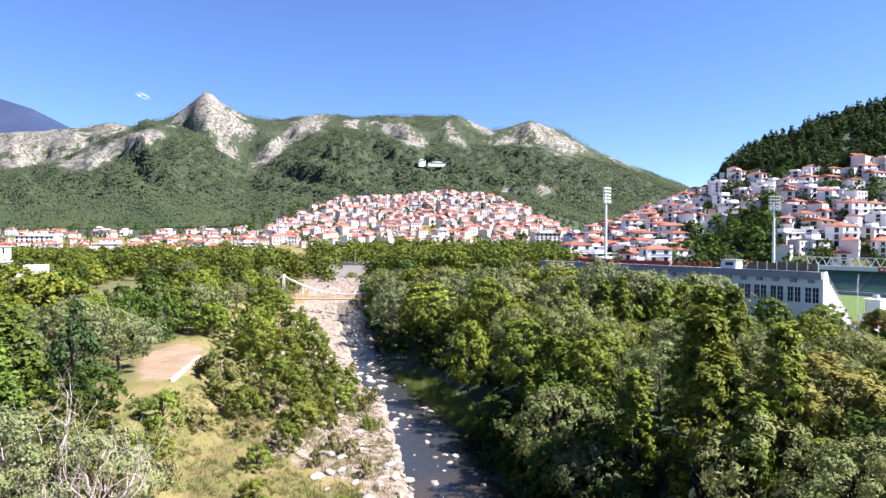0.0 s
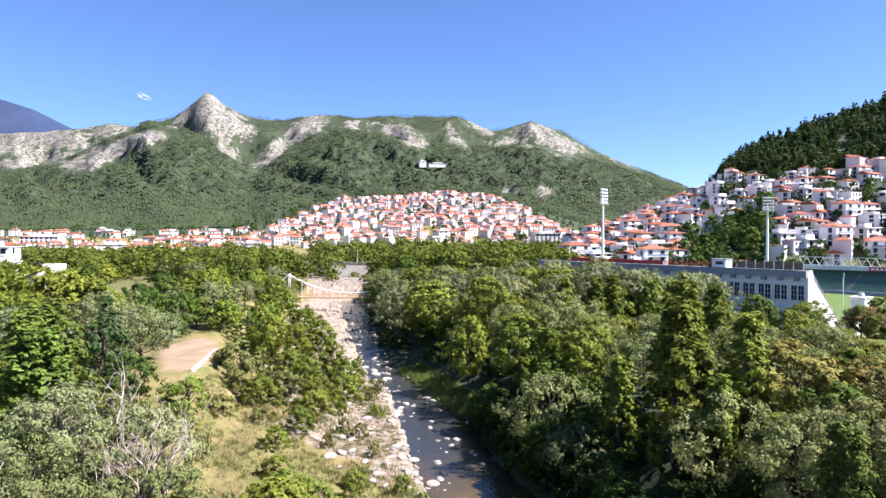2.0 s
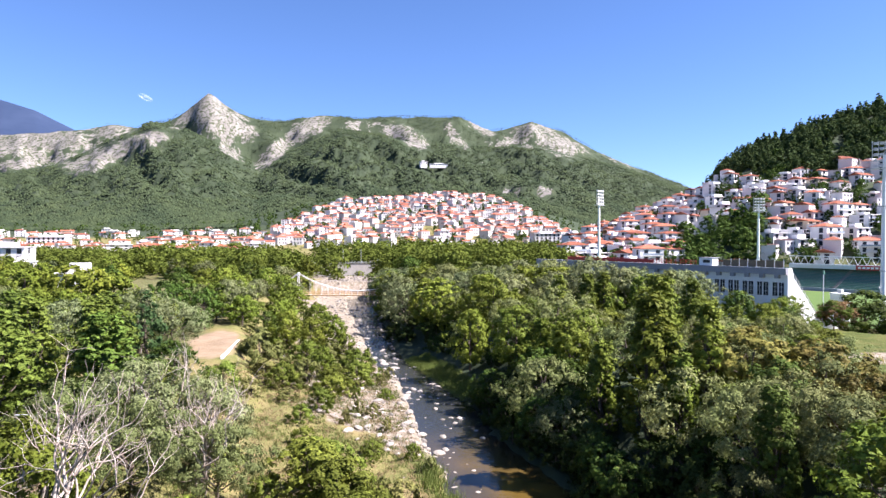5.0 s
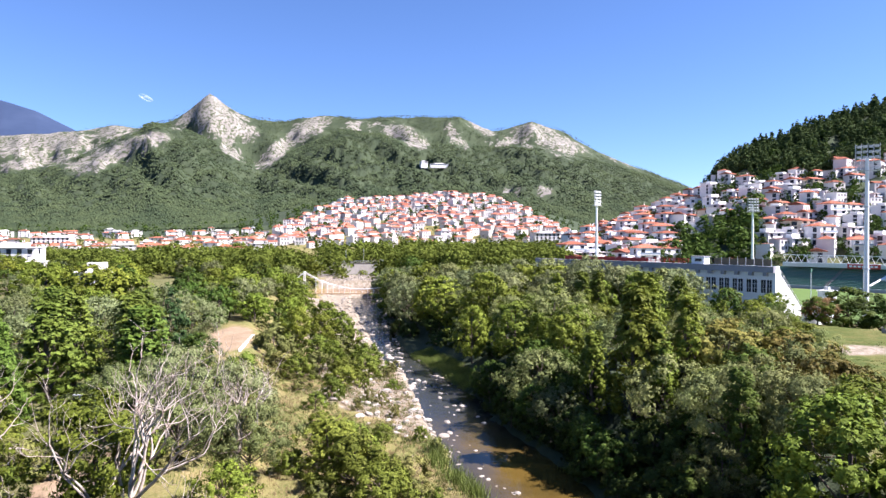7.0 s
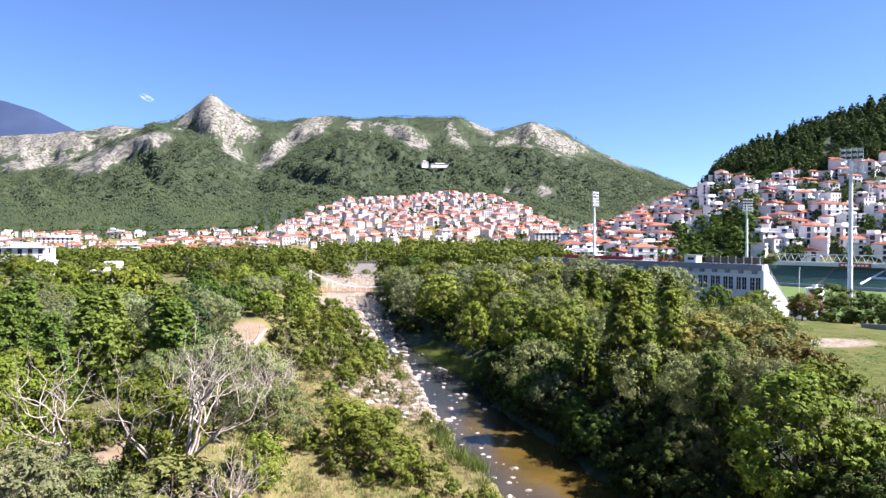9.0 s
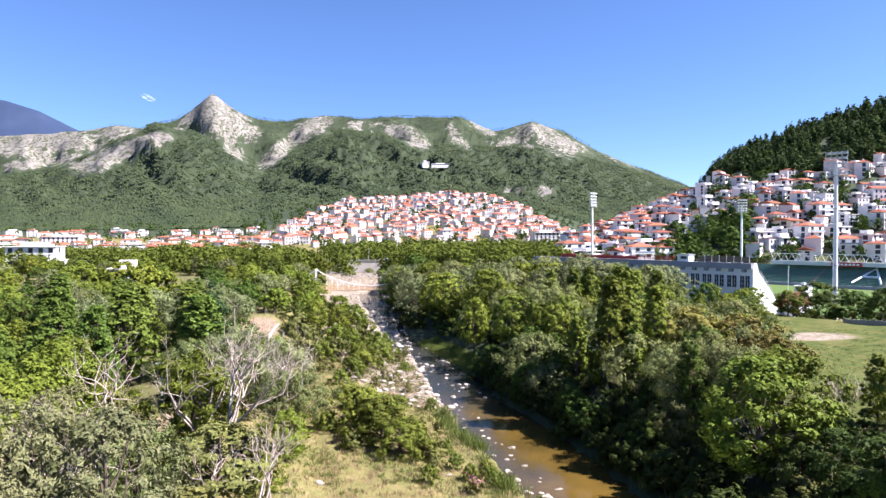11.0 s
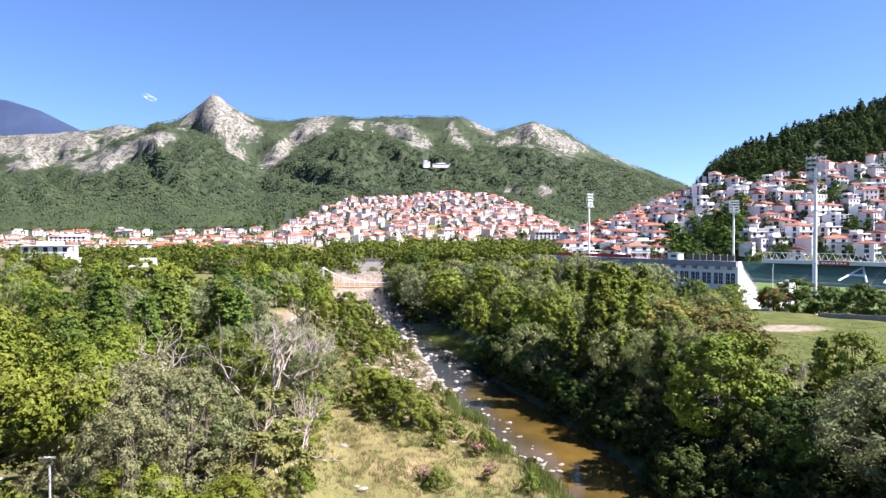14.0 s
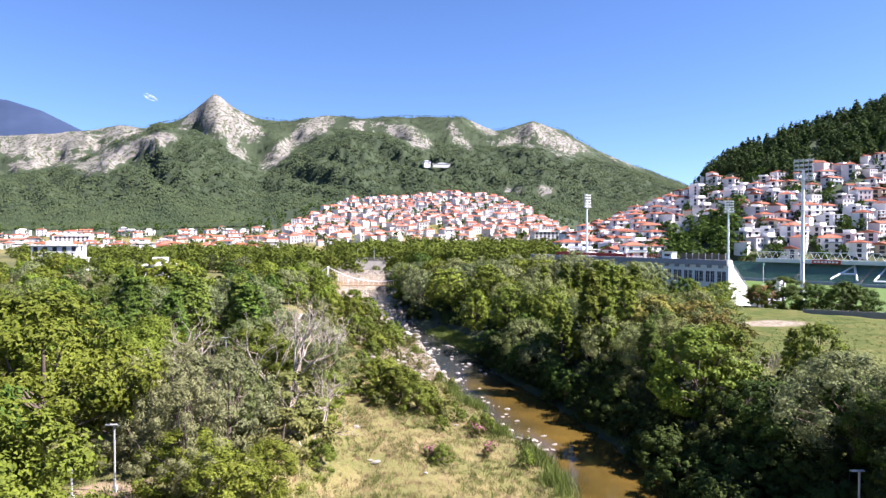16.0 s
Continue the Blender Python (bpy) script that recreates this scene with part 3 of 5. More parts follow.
BROAD = [tree_proto("broadleaf_tree", "full green broadleaf tree on the river terrace", "leaf_green", seed=11 + i, height=10, stem=0.13, spread=4.2, clumps=120, leaves=3096, leaf=0.30, clump_r=0.19) for i in range(3)]
BRIGHT = [tree_proto("plane_tree", "bright yellow-green broadleaf tree in full leaf", "leaf_bright", seed=31 + i, height=10, stem=0.14, spread=4.1, clumps=120, leaves=3096, leaf=0.30, clump_r=0.19) for i in range(2)]
SILVER = [tree_proto("willow_tree", "silvery grey-green willow with drooping foliage", "leaf_silver", seed=51 + i, height=9, spread=4.3, clumps=110, leaves=5400, leaf=0.22, droop=0.8, clump_r=0.18) for i in range(3)]
WILLOW = [tree_proto("willow_tree", "grey-green willow with soft drooping foliage", "leaf_willow", seed=61 + i, height=9, spread=4.3, clumps=120, leaves=4800, leaf=0.23, droop=0.8, clump_r=0.17) for i in range(3)]
POPLAR = [tree_proto("poplar_tree", "tall upright poplar with fresh green leaves", "leaf_green", seed=71 + i, height=13, spread=2.7, clumps=230, leaves=4000, leaf=0.26, clump_r=0.16, shape="tall", stem=0.12) for i in range(3)]
DARKPOPLAR = [tree_proto("poplar_tree", "dense deep green poplar on the terrace", "leaf_poplar", seed=81 + i, height=13, spread=2.9, clumps=230, leaves=4000, leaf=0.26, clump_r=0.16, shape="tall", stem=0.1) for i in range(2)]
ALDER = [tree_proto("alder_tree", "big dense green alder leaning over the river", "leaf_green", seed=95 + i, height=10, stem=0.12, spread=4.0, clumps=130, leaves=3200, leaf=0.30, clump_r=0.18) for i in range(2)]
DARK = [tree_proto("alder_tree", "dense dark green tree beside the river", "leaf_dark", seed=91 + i, height=10, stem=0.07, spread=3.9, clumps=110, leaves=3024, leaf=0.30, clump_r=0.19) for i in range(2)]
OLIVE = [tree_proto("shrub", "olive-green riverside shrub on dry ground", "leaf_olive", seed=111 + i, height=3, spread=1.8, clumps=44, leaves=1900, leaf=0.16, stem=0.08, shape="dome", limbs=8) for i in range(2)]
BUSH = [tree_proto("shrub", "leafy green bush on the dry river bank", "leaf_bush", seed=131 + i, height=3, spread=1.8, clumps=60, leaves=2700, leaf=0.125, stem=0.06, shape="dome", limbs=8) for i in range(2)]
# shore shrubs whose shade is partly in the leaf colour
SHADEBUSH = [tree_proto("shrub", "leafy shrub overhanging the water, darkened for shade", "leaf_shade", seed=171, height=3, spread=1.9, clumps=44, leaves=1500, leaf=0.18, stem=0.06, shape="dome", limbs=8)]
RUST = [tree_proto("rusty_tree", "tree with rust-brown tinted foliage", "leaf_rust", seed=151, height=8, spread=4.0, clumps=90, leaves=2736, leaf=0.30, clump_r=0.18)]

REDBROWN = [tree_proto("rusty_tree", "small tree with reddish-brown foliage beside the meadow", "leaf_redbrown", seed=153, height=8, spread=4.2, clumps=90, leaves=2736, leaf=0.30, clump_r=0.18)]
DRY = [tree_proto("willow_thicket", "half-dry grey-brown willow thicket with thin twigs", "leaf_dry", seed=181 + i, height=9, spread=4.0, clumps=150, leaves=3000, leaf=0.24, droop=0.35, clump_r=0.13, stem=0.1, limbs=14) for i in range(2)]

CONIFER = [tree_proto("conifer_tree", "dark spreading conifer among willows", "needle", seed=161, height=10, spread=3.4, clumps=110, leaves=3024, leaf=0.28, shape="cone", stem=0.1)]

TAKEN = []
CANOPY = np.array([(-400, 450), (0, 452), (380, 450), (430, 445), (560, 466), (650, 474), (800, 472), (1000, 467), (1100, 465), (1200, 468), (1240, 477), (1290, 503), (1385, 500), (1400, 545), (1500, 555), (1568, 600), (1800, 640)], float)


def cap(x, y, h):
    """The height that keeps a crown under the line of the canopy."""
    if y < 12:
        return h
    row = np.interp(784 + FX * x / y, CANOPY[:, 0], CANOPY[:, 1])
    return max(2.0, min(h, CZ - (row - CY) / FX * y - float(land(x, y))))


def grow(kinds, x, y, height, wide=1.0, label=""):
    TAKEN.append((x, y, height * 0.32))
    i = len(TAKEN)
    return plant(kinds[i % len(kinds)], x, y, height, (i * 2.399) % 6.283, wide, label=label)


# right bank
for kinds, x, y, h_, w_ in (
    (BRIGHT, 3.6, 90, 10, 0.85), (POPLAR, 18.5, 46, 16, 1.15), (POPLAR, 21.5, 53, 13.5, 1.1), (SILVER, 12, 53, 6.6, 0.95), (OLIVE, 14.2, 40.8, 3.6, 0.9), (DARKPOPLAR, 22.3, 30.5, 10.5, 1.0), (RUST, 27, 45, 8.5, 1.2), (RUST, 30, 51, 8.5, 1.2), (RUST, 34, 46, 7.8, 1.2), (POPLAR, 24, 98, 11, 1.2), (POPLAR, 28, 103, 11, 1.2), (POPLAR, 33, 99, 10.5, 1.2), (POPLAR, 20, 103, 10.5, 1.2), (POPLAR, 38, 104, 10, 1.2), (POPLAR, 15.5, 52, 11, 1.1), (POPLAR, 23.5, 45, 11.5, 1.1), (POPLAR, 20, 42, 10, 1.0),
    (ALDER, 23.8, 19.5, 10.5, 1.15), (ALDER, 28, 24, 8, 1.2), (SILVER, 28.5, 1, 9.5, 1.25), (SILVER, 32, -5, 9, 1.2), (WILLOW, 33, 8, 7.5, 1.2), (POPLAR, 37, 25, 6.5, 1.3), (DARK, 28, -15, 9.5, 1.1), (DARK, 30.5, -10, 8.5, 1.1), (BRIGHT, 37, 20, 8, 0.9), (WILLOW, 30, -2, 6, 1.1), (BUSH, 27, 8, 4, 1.2), (OLIVE, 24, 14, 3.4, 1.2), (WILLOW, 27, 29, 7.5, 1.1),
    (WILLOW, 23.5, 35.5, 8.5, 1.1), (WILLOW, 20.5, 42, 9, 1.0), (WILLOW, 20.5, 30.5, 6.0, 1.0), (REDBROWN, 72.5, 107, 6, 1.2), (DARK, 78.5, 108.5, 10.5, 1.5), (DARK, 84.5, 106.5, 9, 1.5), (DARK, 94, 109, 9, 1.5), (BUSH, 76, 106, 3, 1.2), (RUST, 31, 34, 7, 1.2), (RUST, 35, 40, 6.5, 1.2), (DARK, 85, 95, 9.5, 1.2), (DARK, 92, 99, 8.5, 1.1), (DARK, 101, 93, 8, 1.1),
    (BROAD, 60, 121, 6.5, 1.2), (SILVER, 52, 128, 10.5, 1.2), (BROAD, 66, 112, 6, 1.2), (BROAD, 61, 106, 6, 1.2), (BROAD, 71, 106, 5.5, 1.2), (WILLOW, 42, 138, 11, 1.1), (SILVER, 36, 146, 13, 1.1), (WILLOW, 27, 152, 12.5, 1.1),
    (SILVER, 18, 150, 12, 1.1), (WILLOW, 8, 146, 11.5, 1.1), (WILLOW, 0, 150, 11, 1.1), (BROAD, -6, 160, 11, 1.1), (BRIGHT, 8, 118, 10, 1.1), (SILVER, 33, 114, 12, 1.1), (SILVER, 38, 117, 11.8, 1.1), (WILLOW, 42.5, 115, 11.2, 1.1), (SILVER, 47, 120, 11, 1.1), (SILVER, 29, 120, 12.5, 1.1), (BRIGHT, 30, 110, 9, 1.0), (BRIGHT, 36, 112, 10.5, 1.0), (POPLAR, 28, 70, 12, 1.1), (POPLAR, 33, 74, 11.5, 1.1), (POPLAR, 12, 70, 10, 1.1),
    (BROAD, 10, 80, 10, 1.1), (WILLOW, 16, 82, 10, 1.1), (WILLOW, 11, 60, 9, 1.1), (BROAD, 8, 104, 10, 1.1)):
    grow(kinds, x, y, h_, w_)
# left terrace and bank
for kinds, x, y, h_, w_ in (
    (DRY, -19, -1, 8.6, 1.15), (DRY, -22.5, -2.5, 9.2, 0.95), (DRY, -18.4, -11, 8.8, 0.9), (DRY, -24, 4, 8.6, 1.0), (OLIVE, -15.5, 1, 4.2, 1.4), (WILLOW, -20.5, 6, 6, 1.2), (OLIVE, -17, 8.5, 5, 1.3), (BROAD, -14.5, -7, 5, 1.3), (BROAD, -25, -17, 6.0, 1.2), (BROAD, -18.5, -10, 5.5, 1.3), (OLIVE, -22.5, 10, 3.6, 1.2), (BROAD, -25.5, 6, 7, 1.2), (WILLOW, -26, 13, 4.0, 1.1), (OLIVE, -19.5, 13.5, 3.2, 1.2), (BUSH, -13.5, 4.5, 2.4, 1.3), (BUSH, -15, 13, 3.0, 1.2),
    (OLIVE, -31, 24, 3.2, 1.2), (BUSH, -29.8, 19.5, 3.0, 1.2), (BUSH, -33.5, 27, 3.6, 1.2), (OLIVE, -27, 16.5, 2.6, 1.2), (BUSH, -35, 22, 3.6, 1.2), (BROAD, -37, 27, 8, 1.1), (BUSH, -31.5, 21, 2.4, 1.3), (OLIVE, -29, 26, 1.6, 1.3), (BUSH, -24, 23, 2.5, 1.2), (OLIVE, -22, 26, 2.5, 1.2),
    (BUSH, -36, 262, 2.5, 1.6), (BUSH, -44, 285, 3, 1.8), (OLIVE, -34, 295, 3, 1.6), (BROAD, -33, 322, 8, 1.2), (BROAD, -27, 310, 9, 1.2), (BROAD, -22, 300, 9.5, 1.2), (DARK, -30, 335, 8, 1.2), (BROAD, -62, 280, 8, 1.2), (BROAD, -18, 270, 9, 1.2), (DARK, -14, 245, 9.5, 1.2), (BROAD, -56, 250, 8, 1.2), (BROAD, -53, 225, 8, 1.2), (DARK, -11, 222, 9.5, 1.2), (BUSH, -28, 236, 3, 1.6), (BUSH, -42, 240, 3, 1.6),
    (BROAD, -33, 14, 8.5, 1.1), (BRIGHT, -37, 7, 9, 1.1), (BROAD, -30, 8, 8, 1.1), (DARK, -39, 20, 9.5, 1.1), (BROAD, -43, 14, 10, 1.1), (BROAD, -35, 22, 8, 1.0), (DARK, -33, -14, 12, 1.2), (BROAD, -27, -30, 10, 1.1),
    (BROAD, -72, 118, 11, 1.2), (BROAD, -69, 121, 10, 1.1), (BROAD, -78, 121, 11.5, 1.1), (BROAD, -85, 118, 11, 1.1), (DARK, -72, 125, 11, 1.1), (BROAD, -91, 122, 10.5, 1.1), (BROAD, -48, 177, 8.5, 1.0), (BROAD, -44.5, 172, 7.5, 1.0), (BROAD, -49, 184, 9, 1.0), (SILVER, -45, 180, 7.5, 1.0), (BROAD, -53, 180, 9, 1.0), (BRIGHT, -42, 172, 6.5, 1.0), (DARK, -60, 188, 10, 1.0), (BROAD, -18, 176, 10, 1.0), (BROAD, -14, 184, 10, 1.0), (DARK, -16, 200, 10, 1.0),
    (ALDER, -30, -6, 13.5, 1.15), (BRIGHT, -23.8, -22.5, 11.0, 1.15), (ALDER, -15.5, -13, 6.4, 1.2), (DRY, -26.5, -1, 8.2, 1.1), (SILVER, -24, 35, 8.2, 1.1), (WILLOW, -17.5, 33.5, 6.8, 1.1), (SILVER, -19.8, 37.5, 8.4, 1.0), (WILLOW, -21, 28, 6.6, 1.1), (BROAD, -15.5, 22, 4.5, 1.2), (WILLOW, -27.5, 33, 7.2, 1.1), (SILVER, -43, 76, 10.5, 1.15), (CONIFER, -38, 68, 10.5, 1.0),
    (DARKPOPLAR, -30.5, 43.5, 10.5, 1.5), (DARKPOPLAR, -40, 47.5, 11.5, 1.5), (DARKPOPLAR, -35, 53, 11.5, 1.5), (DARKPOPLAR, -38, 40, 11.5, 1.5), (DARKPOPLAR, -42, 33, 12, 1.3), (DARKPOPLAR, -33, 46, 11.5, 1.3), (DARKPOPLAR, -53, 53, 12.5, 1.3), (DARKPOPLAR, -36, 30, 10.5, 1.2), (DARKPOPLAR, -44, 52, 12, 1.3), (OLIVE, -28, 84, 6.5, 0.95), (BRIGHT, -24, 101, 7.5, 1.0), (BRIGHT, -17.5, 97, 6, 1.0), (BRIGHT, -30, 108, 7.5, 1.0),
    (BROAD, -22, 112, 7.5, 1.0), (BRIGHT, -27, 122, 8, 1.0), (BRIGHT, -34, 120, 8, 1.0), (BROAD, -38, 135, 8.5, 1.0), (SILVER, -44, 118, 9, 1.0), (DARK, -50, 106, 9, 1.0), (DARK, -55, 112, 9, 1.0), (DARK, -44, 104, 8, 0.9), (BROAD, -46, 92, 7, 0.9), (OLIVE, -20, 78, 4.2, 1.0),
    (SILVER, -60, 70, 9.5, 1.1), (SILVER, -53, 62, 9, 1.1), (BROAD, -57, 84, 9, 1.1), (BUSH, -11.3, 38, 5.4, 1.2), (BUSH, -8.5, 34, 5.2, 1.2), (BUSH, -6.2, 31.5, 4.2, 1.2), (BUSH, -10.5, 43, 4.0, 1.2), (OLIVE, -3.9, 38, 3.2, 1.1), (OLIVE, -3.2, 32.5, 2.3, 1.2), (BUSH, -26.6, 62, 4.2, 1.0), (BUSH, -24.5, 57, 2.2, 1.0),
    (BUSH, -15.8, 73.5, 3.4, 1.1), (BUSH, -16, 78, 4, 1.2), (BUSH, -13.5, 84, 4.2, 1.2), (BUSH, -15, 92, 4.5, 1.2), (OLIVE, -19, 92, 4.6, 1.2), (BUSH, -23, 92, 4.6, 1.2), (OLIVE, -26, 78, 3.4, 1.2), (BUSH, -13, 48, 2.6, 1.2), (BUSH, -25, 52, 2.8, 1.2), (BROAD, -40, 113, 6, 1.2), (BROAD, -46, 116, 8, 1.2), (DARK, -36, 116, 6, 1.2), (BUSH, -33, 112, 4.5, 1.2), (BROAD, -52, 98, 8, 1.2), (DARK, -50, 90, 8, 1.2), (BROAD, -48, 82, 8, 1.2), (SILVER, -49, 70, 9.5, 1.2), (SILVER, -41, 83, 8, 1.2),
    (BUSH, -16, 66, 3.2, 1.0), (BUSH, -17, 60, 2.4, 1.1), (BRIGHT, -19, 84, 5.0, 1.0), (BUSH, -23, 76, 3.8, 1.1), (OLIVE, -25, 68, 2.4, 1.2), (OLIVE, -21, 69, 1.8, 1.2), (BUSH, -15, 52, 2.2, 1.1), (BUSH, -8, 53, 1.8, 1.2)):
    grow(kinds, x, y, h_, w_)


def side(x, y):
    return x - float(river_x(y)), float(river_half(y))


def scatter(n, xr, yr, kinds, hr, ok, gap, seed):
    r = random.Random(seed); done = []
    for _ in range(n * 14):
        if len(done) >= n:
            break
        x, y = r.uniform(*xr), r.uniform(*yr)
        if not ok(x, y) or any((x - a) ** 2 + (y - b) ** 2 < gap * gap for a, b in done) or any((x - a) ** 2 + (y - b) ** 2 < c * c for a, b, c in TAKEN):
            continue
        done.append((x, y))
        h_ = r.uniform(*hr); k = cap(x, y, h_) * r.uniform(0.88, 1.0)
        plant(r.choice(kinds), x, y, k, r.random() * 6.28, r.uniform(0.95, 1.2) * min(1.5, (h_ / k) ** 0.5))
    return done


def right_ok(x, y):
    s, h = side(x, y)
    lx, ly = stadium_local(x, y)
    return s - h > (9.0 if y < 45 else 6.0 if y < 70 else 8.0 if 76 < y < 122 else 3.5) and x + 2.7 < 0.425 * (y + 50) and not lx > -5 and not (lx > -26 and -30 < ly < 75)

def left_ok(x, y):
    s, h = side(x, y)
    return -s - h > 22 and not (285 < y < 352 and -84 < x < -32) and not (abs(x + 36.6 + 0.25 * (y - 86)) < 7.5 and 66 < y < 109) and not (-0.50 < x / max(y, 1) < -0.33 and 40 < y < 99) and not (-31 < x < -25 and 21 < y < 33) and not (-50 < x < -42 and 30 < y < 54) and not (-28 < x < -20 and -14 < y < 0) and x > -0.76 * (y + 52) - 8

def bank_ok(x, y):
    s, h = side(x, y)
    return (13 if 58 < y < 108 else 5) < -s - h < 24 and y > 22

def shore_ok(x, y):
    s, h = side(x, y)
    return 0.2 < s - h < (9 if y < 60 else 6) and not 76 < y < 126

def edge_ok(x, y):
    s, h = side(x, y)
    return -0.3 < s - h < 1.6 and not 76 < y < 126


def slope_ok(x, y):
    s, h = side(x, y)
    return 1.0 < s - h < 8.5 and not 74 < y < 126


# young alders in the darkened leaf, so the bank slope reads as shaded
SHADE = [tree_proto("alder_tree", "young alder leaning out over the water, darkened for shade", "leaf_shade", seed=191 + i, height=6, spread=2.7, clumps=70, leaves=2400, leaf=0.2, clump_r=0.2, stem=0.08) for i in range(2)]
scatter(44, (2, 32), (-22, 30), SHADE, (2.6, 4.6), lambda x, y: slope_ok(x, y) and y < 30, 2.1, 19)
scatter(24, (-12, 16), (76, 128), SHADEBUSH, (1.8, 3.4), lambda x, y: 5.2 < side(x, y)[0] - side(x, y)[1] < 10, 2.0, 20)
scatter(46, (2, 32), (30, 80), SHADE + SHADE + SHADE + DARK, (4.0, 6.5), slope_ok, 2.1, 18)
scatter(104, (-5, 75), (-8, 118), BROAD + WILLOW + WILLOW + BRIGHT + POPLAR + POPLAR + DARK, (5.5, 8.5), right_ok, 3.6, 3)
def low_ok(x, y):
    s, h = side(x, y)
    q = (x + 2.7) / max(y + 50, 1)
    return s - h > (3 if y < 8 else 9) and 0.42 < q < 0.8

r = random.Random(17)
low = []
for _ in range(1600):
    x, y = r.uniform(12, 50), r.uniform(-24, 26)
    top = 23.5 - 235 / 1162 * (y + 50) - float(land(x, y))
    if len(low) < 54 and low_ok(x, y) and (x - 27.5) ** 2 + (y - 1) ** 2 > 20 and (x - 22.5) ** 2 + (y + 11) ** 2 > 22 and top > 2 and all((x - a) ** 2 + (y - b) ** 2 > 11 for a, b in low):
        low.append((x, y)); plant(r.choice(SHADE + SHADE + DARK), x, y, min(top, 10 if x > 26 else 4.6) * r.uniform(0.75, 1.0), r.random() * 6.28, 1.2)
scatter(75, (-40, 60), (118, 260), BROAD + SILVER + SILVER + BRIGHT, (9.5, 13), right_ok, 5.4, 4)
scatter(92, (-30, 30), (-12, 185), SHADEBUSH, (2.0, 4.2), shore_ok, 2.4, 14)
scatter(26, (10, 30), (-4, 36), SHADEBUSH, (2.6, 4.6), shore_ok, 1.8, 15)
scatter(60, (2, 26), (-8, 78), SHADEBUSH, (1.4, 2.8), edge_ok, 1.5, 16)
scatter(64, (-130, -14), (-40, 130), BROAD + BROAD + DARK + DARK + BROAD + WILLOW, (6, 9.5), left_ok, 4.6, 6)
scatter(68, (-190, -30), (130, 340), BROAD + BROAD + SILVER + DARK + BRIGHT, (6.5, 10), left_ok, 6, 7)
def bar_ok(x, y):
    s, h = side(x, y)
    return 0.4 < -s - h < 12


scatter(24, (-28, 4), (57, 116), OLIVE + BUSH, (0.5, 1.3), bar_ok, 2.4, 9)
scatter(16, (-6, 8), (8, 56), OLIVE + BUSH, (0.6, 1.3), bar_ok, 1.9, 10)
scatter(34, (-52, 4), (20, 190), OLIVE + BUSH + BUSH, (0.9, 2.8), bank_ok, 3.2, 8)

# ---- far woods, joined ----
def joined(name, protos, spots, label, category, material, smooth=False):
    """Many far trees as one object. spots: x, y, height, wide."""
    V, F, o = [], [], 0
    r = rnd(77)
    S = np.array(spots); gz = land(S[:, 0], S[:, 1])
    for (x, y, hgt, wide), g in zip(S, gz):
        v, f, h0 = protos[r.integers(len(protos))]
        a = r.random() * 6.283; k = hgt / h0
        c, s_ = math.cos(a), math.sin(a)
        w = np.empty_like(v)
        w[:, 0] = (v[:, 0] * c - v[:, 1] * s_) * k * wide + x; w[:, 1] = (v[:, 0] * s_ + v[:, 1] * c) * k * wide + y; w[:, 2] = v[:, 2] * k + g - 0.3
        V.append(w); F.append(f + o); o += len(v)
    ob = new(name, mesh_np(name, np.concatenate(V), np.concatenate(F), material, smooth))
    return tagged(ob, label, category, kind="stuff")


def far_proto(seed, n, shape, **kw):
    (tv, tf), (cv, cf) = tree_np(seed=seed, height=10, leaves=n, shape=shape, limbs=2, **kw)
    return cv, cf, 10.0

PINES = [far_proto(201 + i, 210, "cone", spread=2.6, clumps=36, leaf=0.8, stem=0.12, clump_r=0.3) for i in range(4)]
FARB = [far_proto(221 + i, 420, "round", spread=4.4, clumps=60, leaf=0.5, stem=0.1, clump_r=0.3) for i in range(4)]


def lump_crown(seed):
    """A whole crown seen from a great distance: an uneven pointed lump."""
    r = rnd(seed)
    a = np.arange(4) * 1.571 + r.uniform(0, 1.5)
    ring = np.stack([np.cos(a) * r.uniform(3.4, 6.0, 4), np.sin(a) * r.uniform(3.4, 6.0, 4), r.uniform(3.5, 6.5, 4)], 1)
    ring[:, 2] *= 0.45
    v = np.concatenate([[(r.normal() * 0.6, r.normal() * 0.6, 9.0)], ring])
    f = [(0, 1 + i, 1 + (i + 1) % 4) for i in range(4)]
    return v, np.array(f), 10.0


SPECK = [lump_crown(241 + i) for i in range(8)]

r = rnd(9)
spots = []
while len(spots) < 1500:      # pines on the steep hill
    y = r.uniform(330, 540); a = r.uniform(0.40, 1.0); x = a * y
    f = (y - 265) / 235
    if f > (0.95 if a < 0.42 else 0.52 + 0.3 * max(0, 0.56 - a) / 0.14):
        spots.append((x, y, r.uniform(7.5, 12.5), r.uniform(0.9, 1.3)))
joined("pine_wood", PINES, spots, "dark green pine wood covering the steep hill", "woods", M["pine_needle"])

spots = []
